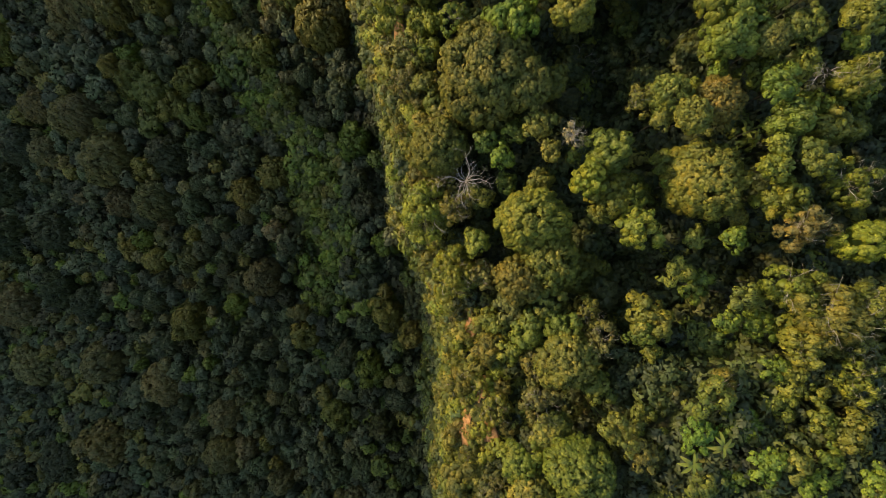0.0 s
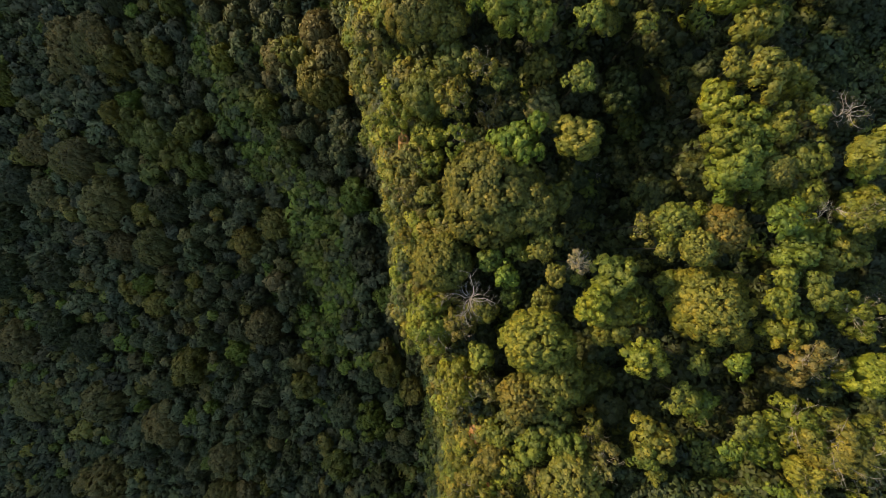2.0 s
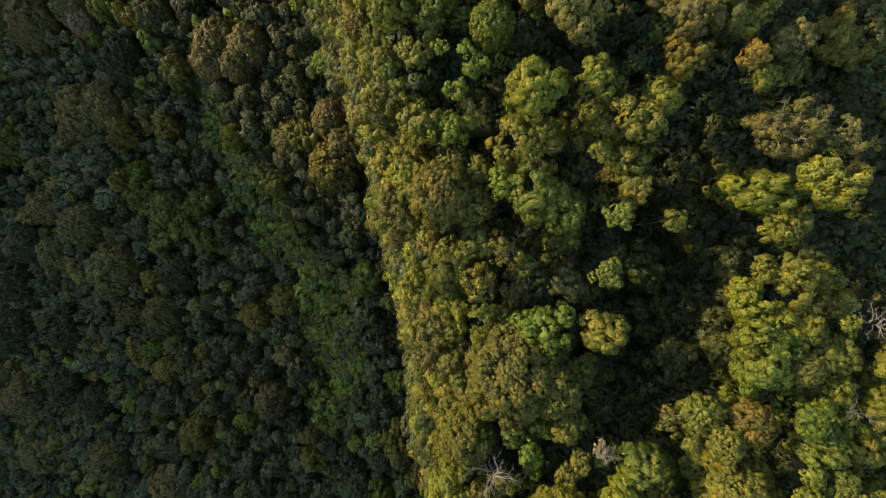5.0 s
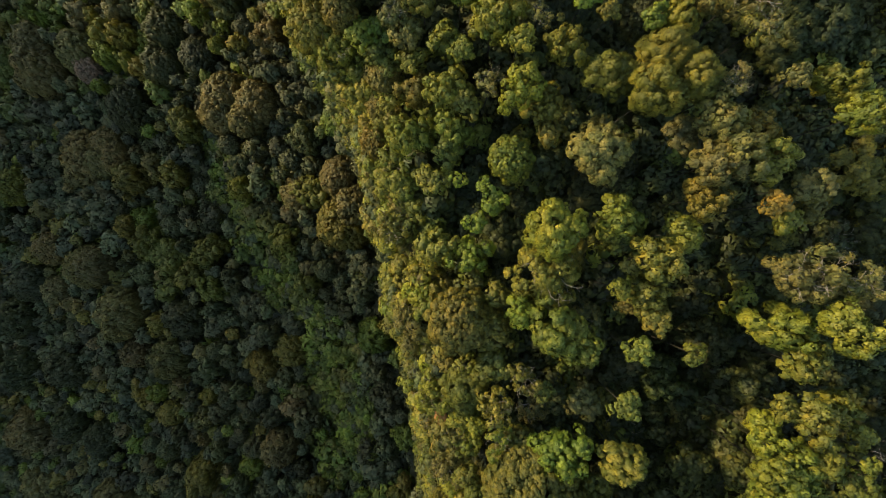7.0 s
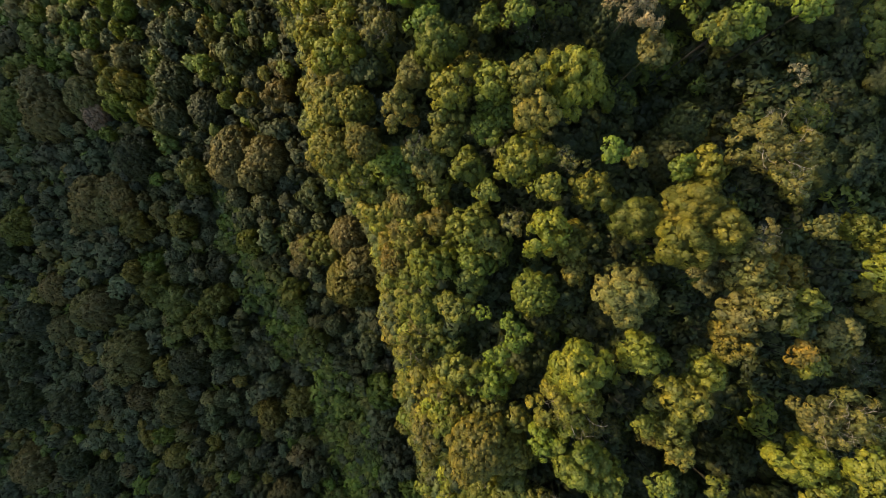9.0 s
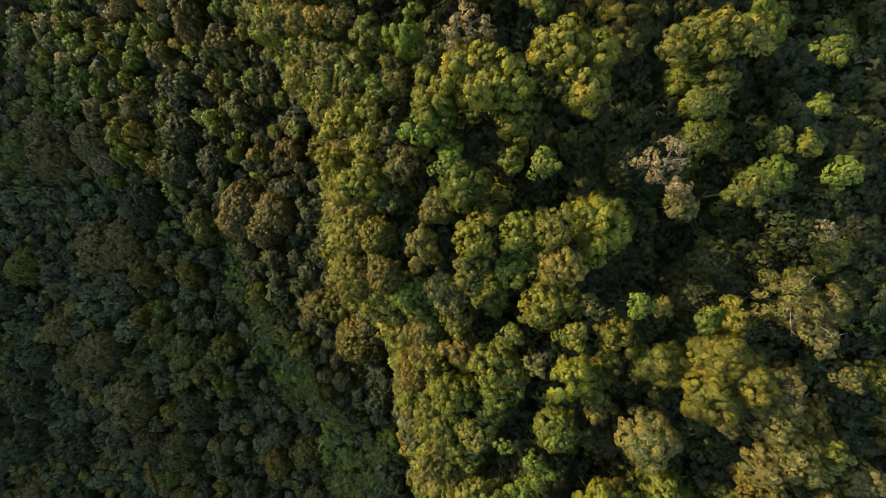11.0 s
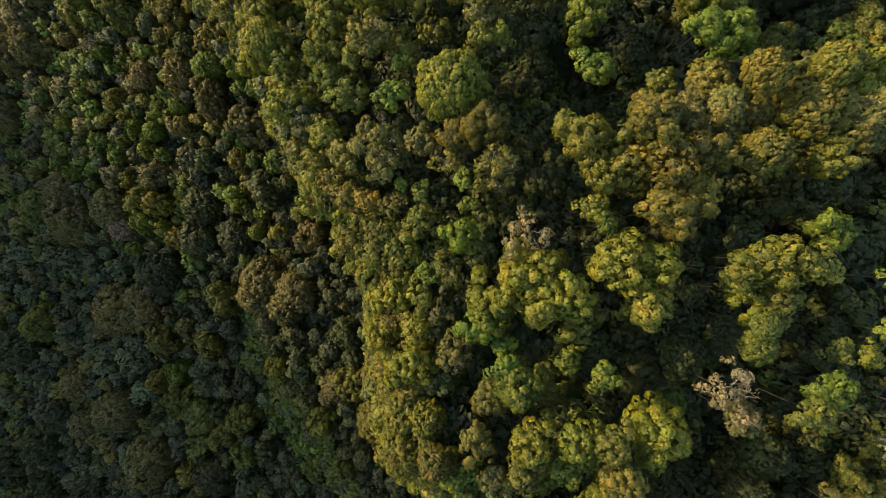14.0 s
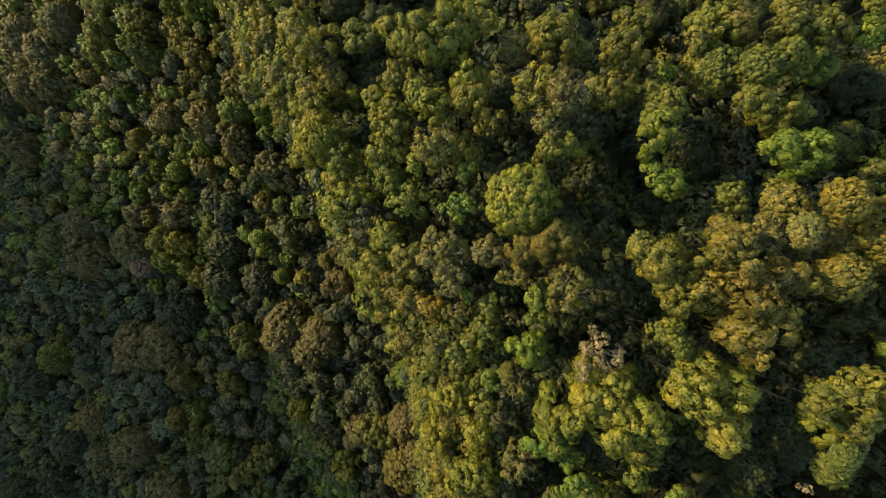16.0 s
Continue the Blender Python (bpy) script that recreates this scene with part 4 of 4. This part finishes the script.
glade(66.5, 5.9, 3.1)
glade(24.6, 23.7, 3.5)
glade(37.7, -2.7, 2.8)
glade(46.3, -14.6, 2.3)
glade(31.2, 54.2, 3.4)
glade(20.5, 54.4, 3)
glade(35.2, 62.9, 2.9)
glade(34, 41.4, 3.5)
glade(33.6, 71.4, 3.3)
glade(30.2, 22.2, 3.2)
glade(23.2, 79.1, 2.8)
glade(34.3, 54.8, 3.8)
glade(44.1, 84.5, 2.3)
glade(20.3, 104.7, 2.3)
glade(40.2, 97.8, 2.6)
glade(26.6, 112.1, 4.8)
glade(11.7, 127.8, 2.6)
glade(32.1, 112.9, 3.3)
glade(29, 132.3, 2.9)
glade(2.6, 120, 2.1)
glade(16.4, 106.6, 2.3)
glade(32.1, 148.3, 2.9)
glade(-6.3, 142.1, 2.3)
glade(12.7, 139, 2.6)
glade(-4.4, 161.7, 3.1)
glade(2.4, 168.8, 3.9)
glade(9.8, 136.3, 3.3)
glade(2, 186.2, 2.1)
glade(-25.8, 169.5, 2)
bare_earth(5.4, -14.2, 1.4, 3.2)
bare_earth(7.1, -26.0, 1.1, 2.8)
bare_earth(4.2, -34.0, 1.5, 3.4)
bare_earth(8.9, -34.3, 1.4, 3.2)
bare_earth(-8.1, 40.2, 1.4, 3.1)
bare_earth(17.9, -18.8, 1.6, 0.9)
bare_earth(-5.5, 79.2, 1.0, 1.7)
bare_earth(-15.7, 108.0, 1.4, 2.2)
leaning_snag(56.8, -29.1, 6.9, -15, 44)
leaning_snag(52.1, -36.5, 7.1, -50, 44)
leaning_snag(63.9, -21.3, 6.9, -60, 44)

# ---- trees that stand out in the valley ----
valley_tree(-161.3, 108.6, 10.2, "dense", "k")
valley_tree(-144.6, 106.8, 6.1, "dense", "k")
valley_tree(-113.9, 98.0, 5.0, "dome", "o")
valley_tree(-42.1, 78.5, 8.3, "dense", "o")
valley_tree(-44.9, 92.8, 4.5, "dense", "k")
valley_tree(-149.8, 40.8, 11.8, "dense", "k")
valley_tree(-163.5, 61.5, 8.3, "dense", "k")
valley_tree(-195.5, 48.2, 7.1, "dense", "k")
valley_tree(-145.7, 21.6, 6.6, "dense", "k")
valley_tree(-125.0, 21.4, 8.2, "dense", "k")
valley_tree(-129.4, -5.3, 5.7, "dense", "o")
valley_tree(-113.5, -31.2, 9.4, "dome", "o")
valley_tree(-73.2, -11.6, 7.5, "dense", "k")
valley_tree(-228.8, -64.4, 14.0, "dense", "k")
valley_tree(-170.6, -56.5, 9.5, "dense", "k")
valley_tree(-240.4, -35.2, 8.7, "dense", "k")
valley_tree(-134.9, -65.2, 10.0, "dense", "k")
valley_tree(-174.9, -102.1, 13.2, "dome", "k")
valley_tree(-217.4, -120.9, 11.9, "dense", "d")
valley_tree(-11.6, -31.6, 5.4, "dome", "o")
valley_tree(-65.9, 73.2, 5.8, "dome", "g")
valley_tree(-122.0, 66.8, 8.7, "lobed", "g")
valley_tree(-110.7, 59.4, 6.0, "lobed", "g")
valley_tree(-99.7, 53.7, 5.3, "lobed", "g")
valley_tree(-56.3, 56.8, 4.2, "dome", "g")
valley_tree(-225.8, 6.1, 11.0, "dense", "d")
valley_tree(-196.1, -19.7, 9.6, "dense", "d")
valley_tree(-101.8, -95.8, 8.3, "dense", "k")
valley_tree(-56.4, -35.3, 6.3, "dome", "g")
valley_tree(-42.9, -68.0, 6.4, "lobed", "g")
valley_tree(-27.5, -46.1, 6.1, "lobed", "e")
valley_tree(-19.5, 3.1, 4.9, "lobed", "e")
valley_tree(-99.5, -75.3, 7.1, "dense", "k")
valley_tree(-149.9, 113.1, 6.2, "dense", "k")
valley_tree(-135.7, 96.0, 6.5, "dome", "o")
valley_tree(-105.1, 113.6, 5.6, "dome", "g")
valley_tree(-87.0, 124.7, 8.8, "dense", "k")
valley_tree(-73.6, 121.4, 7.4, "dense", "k")
valley_tree(-158.8, 150.9, 8.7, "dense", "k")
valley_tree(-133.9, 153.2, 4.9, "dome", "o")
valley_tree(-186.2, 156.8, 9.1, "dense", "k")
valley_tree(-52.0, 89.3, 6.9, "lobed", "g")
valley_tree(-42.7, 95.0, 6.0, "dense", "k")
valley_tree(-53.3, 143.5, 5.1, "lobed", "g")
valley_tree(-82.3, 92.4, 4.3, "dome", "y")
valley_tree(-169.3, 60.6, 9.1, "dense", "k")
valley_tree(-115.8, 40.2, 8.4, "dense", "d")
valley_tree(-130.5, 18.6, 9.3, "dense", "d")
valley_tree(-132.5, 71.1, 6.2, "lobed", "g")
valley_tree(-100.1, 69.1, 6.2, "lobed", "g")
valley_tree(-66.4, 142.2, 5.3, "lobed", "k")
valley_tree(-114.3, 139.9, 8.0, "dense", "d")
valley_tree(-133.6, 125.7, 9.3, "dense", "d")
valley_tree(-223.9, 33.4, 10.8, "dense", "d")
valley_tree(-194.8, 9.3, 9.9, "dense", "d")
valley_tree(-229.3, -30.1, 11.4, "dense", "k")
valley_tree(-177.6, -27.4, 9.4, "dense", "d")
valley_tree(-212.3, 98.4, 8.5, "dense", "g")
valley_tree(-194.3, 68.7, 7.5, "dense", "k")
valley_tree(-168.1, 103.7, 6.9, "dense", "k")
valley_tree(-150.8, 106.4, 8.0, "dense", "k")
valley_tree(-139.7, 100.3, 6.1, "dome", "o")
valley_tree(-107.1, 117.6, 5.2, "dome", "g")
valley_tree(-89.1, 119.5, 7.3, "dense", "k")
valley_tree(-77.6, 115.9, 6.4, "dense", "k")
valley_tree(-182.4, 146.3, 12.3, "dense", "k")
valley_tree(-155.5, 144.4, 5.6, "dense", "r")
valley_tree(-141.3, 154.9, 5.0, "dome", "o")
valley_tree(-130.1, 151.5, 2.8, "dome", "y")
valley_tree(-135.2, 162.7, 6.1, "dome", "k")
valley_tree(-116.6, 197.3, 6.4, "dense", "k")
valley_tree(-132.8, 199.7, 5.1, "dense", "k")
valley_tree(-178.1, 165.8, 3.1, "lobed", "e")
valley_tree(-162.8, 178.3, 3.2, "lobed", "e")
valley_tree(-141.3, 180.6, 3.0, "lobed", "e")
valley_tree(-129.3, 186.7, 2.7, "lobed", "e")
valley_tree(-168.9, 160.5, 3.1, "lobed", "e")
valley_tree(-153.9, 171.4, 3.1, "lobed", "e")
valley_tree(-181.3, 186.0, 3.1, "lobed", "e")
valley_tree(-169.5, 196.1, 3.2, "lobed", "e")
valley_tree(-149.1, 162.5, 2.9, "lobed", "y")
valley_tree(-136.6, 172.8, 2.8, "lobed", "e")
valley_tree(-154.8, 209.2, 3.0, "lobed", "e")
valley_tree(-187.3, 172.5, 3.1, "lobed", "e")
valley_tree(-147.4, 186.8, 2.8, "lobed", "y")
valley_tree(-104.0, 186.9, 7.7, "lobed", "k")
valley_tree(-90.6, 178.5, 6.5, "lobed", "k")
valley_tree(-194.3, 229.1, 9.5, "dense", "k")
valley_tree(-204.6, 215.2, 8.5, "dense", "k")
valley_tree(-218.0, 193.2, 8.0, "dense", "k")
valley_tree(-141.7, 221.3, 7.4, "lobed", "g")
valley_tree(-118.2, 217.8, 6.3, "lobed", "o")
valley_tree(-38.0, 84.0, 6.8, "dense", "k")
valley_tree(-58.9, 88.7, 6.3, "dense", "k")
valley_tree(-127.8, 72.1, 5.5, "lobed", "g")
valley_tree(-103.0, 66.9, 5.2, "lobed", "g")
valley_tree(-228.9, 84.5, 10.4, "dense", "d")
valley_tree(-210.4, 51.7, 10.4, "dense", "d")
valley_tree(-252.7, 13.9, 11.4, "dense", "d")
valley_tree(-112.0, 152.1, 7.0, "dense", "d")
valley_tree(-97.9, 139.9, 6.9, "dense", "d")
valley_tree(-206.7, 151.5, 8.1, "dense", "g")
valley_tree(-167.8, 225.5, 6.1, "dome", "g")
valley_tree(-102.1, 208.8, 6.1, "lobed", "o")
valley_tree(-210.4, 238.5, 8.0, "dense", "k")
valley_tree(-185.4, 238.9, 7.2, "dense", "k")
valley_tree(-164.2, 231.6, 5.7, "dome", "g")
valley_tree(-143.8, 232.4, 5.4, "lobed", "g")
valley_tree(-126.0, 226.0, 5.6, "lobed", "o")
valley_tree(-193.2, 216.6, 7.0, "dense", "k")
valley_tree(-220.1, 212.6, 7.9, "dense", "d")


# ---- lower trees between the marked ones, and the woods beyond ----
def seen(x, y):
    """Whether a spot in the valley can come into view."""
    reach = 0.48 * (302 - float(valley_roof(x, y))) + 6
    return -reach < y < 155 + reach


def creepers(x, y):
    """Whether a spot lies on the treeless streak of creepers below the ridge."""
    s = min(1, max(0, (100 - y) / 75))
    return -25 < y < 112 and abs(x - (-97 + 51 * s + 4 * math.sin(y * 0.2))) < 7 + 6 * s


class Cells:
    """Which spots are taken, looked up by square."""

    def __init__(self, side):
        self.side, self.held = side, {}

    def add(self, x, y, r):
        self.held.setdefault((int(x // self.side), int(y // self.side)), []).append((x, y, r))

    def free(self, x, y, r, tight):
        a, b = int(x // self.side), int(y // self.side)
        for i in range(a - 1, a + 2):
            for j in range(b - 1, b + 2):
                for p, q, s in self.held.get((i, j), ()):
                    if math.hypot(p - x, q - y) < tight * (s + r):
                        return False
        return True


cells = Cells(20.0)
for spot in TAKEN:
    cells.add(*spot)
for spot in GLADES:
    cells.add(*spot)
for x, y, wide, long in BARE:
    for k in range(-2, 3):
        cells.add(x, y + 0.45 * k * long, wide + 0.4)
HABITS = ["lobed", "lobed", "lobed", "dense", "open", "shrubby", "feathery"]
made = 0
for n in range(9000):
    y = dice.uniform(-60, 205)
    x = dice.uniform(float(brink(y)) + 1, 88 - 0.26 * max(0, y))
    near = x - float(brink(y)) < 9
    r = dice.uniform(1.6, 2.8) if near else dice.choice((2.6, 3.2, 4.0, 4.8))
    if made >= 299 or not cells.free(x, y, r, 0.6 if near else 0.68):
        continue
    cells.add(x, y, r)
    made += 1
    habit = dice.choice(("shrubby", "shrubby", "open", "lobed")) if near else dice.choice(HABITS)
    # farther in mostly d, with the shade of the gaps in its colour
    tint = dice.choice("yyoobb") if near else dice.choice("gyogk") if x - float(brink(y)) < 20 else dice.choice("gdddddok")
    top = float(ridge_roof(x, y)) - (2.5 if near else (dice.uniform(0.1, 0.36) if x - float(brink(y)) < 20 else dice.uniform(0.34, 0.62) if x - float(brink(y)) < 30 else dice.uniform(0.6, 0.88)) * float(ridge_roof(x, y) - land(x, y)))
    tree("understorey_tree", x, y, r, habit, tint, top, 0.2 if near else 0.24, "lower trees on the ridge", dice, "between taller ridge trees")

made = 0
for n in range(30000):
    y = dice.uniform(-120, 250)
    x = dice.uniform(-150, float(brink(y)) - 4)
    if not seen(x, y) or creepers(x, y):
        continue
    r = dice.choice((2.8, 3.6, 4.4, 5.2, 6.2))
    if made >= 220 or not cells.free(x, y, r, 0.86):
        continue
    cells.add(x, y, r)
    made += 1
    top = float(valley_roof(x, y)) + dice.uniform(-4.5, 2.5)
    # beyond y 140 bright green domes, tints also raised for the sunlit end
    tree("valley_tree", x, y, r, dice.choice(("dome", "dome", "dome", "lobed", "dense")), dice.choice("vvvvvvekod" if y < 140 else "veeveyko"), top, 0.46, "smaller trees in the valley", dice, "in shaded valley")


def stuff(name, label, category, spots, kinds, trunks, rise=(0.85, 1.2), material=WOODS):
    """Many crowns in one mesh; spots are x, y, height of the foot of the crown, radius, tint."""
    verts, tris, quads, tints, tufts, normals, at = [], [], [], [], [], [], 0
    rng = np.random.default_rng(77)
    post, sides, caps = tube(np.c_[[0, 0, 0], [0, 0, 0], [0, 0.6, 1]], [0.3, 0.2, 0.1], 4)
    for x, y, low, r, tint, foot in spots:
        v, (a,), tuft, normal = kinds[rng.integers(len(kinds))]
        t = rng.uniform(0, 6.28)
        m = np.array([[math.cos(t), -math.sin(t), 0], [math.sin(t), math.cos(t), 0], [0, 0, rng.uniform(*rise)]])
        verts.append(v @ m.T * r + np.array([x, y, low]))
        normals.append(normal @ m.T)
        tris.append(a + at)
        colour = np.array(varied(tint, dice, 0.4))
        tints.append(np.tile(colour, (len(v), 1)))
        tufts.append(tuft)
        at += len(v)
        if trunks:
            verts.append(post * np.array([1, 1, low + 0.3 * r - foot]) + np.array([x, y, foot]))
            normals.append(unit(post * np.array([1, 1, 0]) + 1e-6))
            quads.append(sides[0] + at)
            tints.append(np.tile((0.03, 0.025, 0.02), (len(post), 1)))
            tufts.append(np.full(len(post), 0.5))
            at += len(post)
    mesh = mesh_of(name, np.concatenate(verts), [np.concatenate(tris)] + ([np.concatenate(quads)] if trunks else []), material, np.concatenate(tints), np.concatenate(tufts), unit(np.concatenate(normals)))
    return tagged(new(name, mesh), label, category, kind="stuff")


def unit_form(habit, size, leaf, seed, spray=None):
    v, f, tuft, normal = crown_form(habit, size, leaf, seed, spray)
    return v / size, [np.concatenate(f)], tuft, normal


kinds = [unit_form(h, 4.2, 0.8, k) for h in ("knoll", "dome", "knoll") for k in (1, 2, 3)]
spots = []
for n in range(60000):
    y = dice.uniform(-172, 262)
    x = dice.uniform(-300, float(brink(y)) - 3)
    if not seen(x, y) or creepers(x, y):
        continue
    r = dice.choice((2.2, 2.8, 3.4, 4.2, 5.2))
    if len(spots) >= 1500 or not cells.free(x, y, r, 0.86):
        continue
    cells.add(x, y, r)
    top = float(valley_roof(x, y)) + dice.uniform(-4.5, 2.5)
    # same brighter mix past y 140, partly standing in for sunlight
    spots.append((x, y, max(top - 1.3 * r, float(land(x, y)) + 0.3 * r), r, dice.choice("vvvvvvekod" if y < 140 else "veeveyko"), float(land(x, y)) - 0.3))
stuff("valley_woods", "dense shaded woods of small shade-darkened green crowns covering the valley", "woods", spots, kinds, True, (1.2, 2.0), HAZED_WOODS)

kinds = [unit_form(h, 2.6, 0.34, k) for h in ("lobed", "shrubby", "open") for k in (4, 5)]
young = Cells(20.0)
for spot in TAKEN:
    young.add(*spot)
spots = []
for n in range(14000):
    y = dice.uniform(-62, 207)
    x = dice.uniform(float(brink(y)) + 4, 100 - 0.25 * max(0, y))
    r = dice.uniform(2.0, 3.6)
    if len(spots) >= 260 or not young.free(x, y, r, 0.55):
        continue
    young.add(x, y, r)
    # mostly d: gap shade put into the leaf tint
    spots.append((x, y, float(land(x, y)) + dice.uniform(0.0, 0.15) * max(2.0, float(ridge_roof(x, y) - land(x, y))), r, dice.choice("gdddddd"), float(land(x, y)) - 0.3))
stuff("thicket", "shade-darkened green thicket of young trees in gaps below the ridge crowns", "thicket", spots, kinds, True)

spots, deep = [], []
for column in range(46):
    for row in range(104):
        y = -64 + 2.6 * row + dice.uniform(-1.1, 1.1)
        x = float(brink(y)) - 12 + 2.6 * column + dice.uniform(-1.1, 1.1)
        strip = column < 9
        r = dice.uniform(1.3, 2.3) if strip else dice.uniform(2.0, 3.2)
        if x > 100 - 0.3 * max(0, y) or (not strip and (row + column) % 2) or any(math.hypot((x - a) / wide, (y - b) / long) < 0.8 for a, b, wide, long in BARE):
            continue
        # below the brink and under the crowns, tints are darkened for shade
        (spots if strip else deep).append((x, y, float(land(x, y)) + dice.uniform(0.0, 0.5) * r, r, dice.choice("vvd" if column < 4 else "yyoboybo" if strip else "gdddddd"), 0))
slope = []
for n in range(1500):
    y = dice.uniform(-60, 205)
    x = float(brink(y)) + dice.uniform(-10.5, 1.5)
    if not any(math.hypot((x - a) / wide, (y - b) / long) < 0.9 for a, b, wide, long in BARE):
        slope.append((x, y, float(land(x, y)) + dice.uniform(0.0, 0.6), dice.uniform(1.2, 2.2), dice.choice("vvggo"), 0))
stuff("slope_undergrowth", "green creepers and shrubs clinging to the steep drop", "undergrowth", slope, [unit_form("bush", 1.8, 0.32, 60 + k) for k in range(8)], False)
stuff("undergrowth", "tangled yellow-green shrubs and creepers along the sunlit brink", "undergrowth", spots, [unit_form("bush", 1.6, 0.22, k) for k in range(8)], False)
stuff("forest_undergrowth", "shade-darkened green shrubs on the forest floor below the ridge crowns", "undergrowth", deep, [unit_form("bush", 1.6, 0.3, k) for k in range(8)], False)
low = [unit_form("bush", 3.4, 1.0, k, 0.9) for k in range(8)]
spots = []
for column in range(50):
    for row in range(70):
        y = -168 + 6 * row + dice.uniform(-2, 2)
        x = -292 + 6 * column + dice.uniform(-2, 2)
        if x > float(brink(y)) - 8 or not seen(x, y):
            continue
        r = dice.uniform(2.8, 4.4)
        spots.append((x, y, float(land(x, y)) + dice.uniform(0, 0.3) * r, r, "e" if creepers(x, y) else dice.choice("vvvedd"), 0))
for n in range(1500):
    y = dice.uniform(-25, 112)
    x = dice.uniform(-110, float(brink(y)) - 10)
    if creepers(x, y):
        r = dice.uniform(1.3, 2.4)
        spots.append((x, y, float(land(x, y)) + dice.uniform(2.0, 4.5), r, dice.choice("eegv"), 0))
stuff("valley_undergrowth", "green creepers and shrubs filling gaps between valley trees", "undergrowth", spots, low, False, material=HAZED_WOODS)

far = []
for column in range(20):
    for row in range(52):
        y = -110 + 8 * row + dice.uniform(-3, 3)
        x = 76 - 0.26 * max(0, y) + 8 * column + dice.uniform(-3, 3)
        r, ground = dice.uniform(4.0, 6.0), float(land(x, y))
        if column < 4 and -56 < y < 206:
            if cells.free(x, y, r, 0.7):
                tree("woodland_tree", x, y, 0.8 * r, "lobed", dice.choice("gdddok"), ground + dice.uniform(9, 15), 0.24, "trees behind the ridge", dice, "behind the ridge")
        else:
            far.append((x, y, ground + dice.uniform(2, 8), r, dice.choice("ggdddok"), ground - 0.3))
stuff("far_woods", "continuous green woods far down behind the ridge", "woods", far, [unit_form("bush", 3.0, 0.85, 50 + k, 0.9) for k in range(8)], True, (1.0, 1.5))
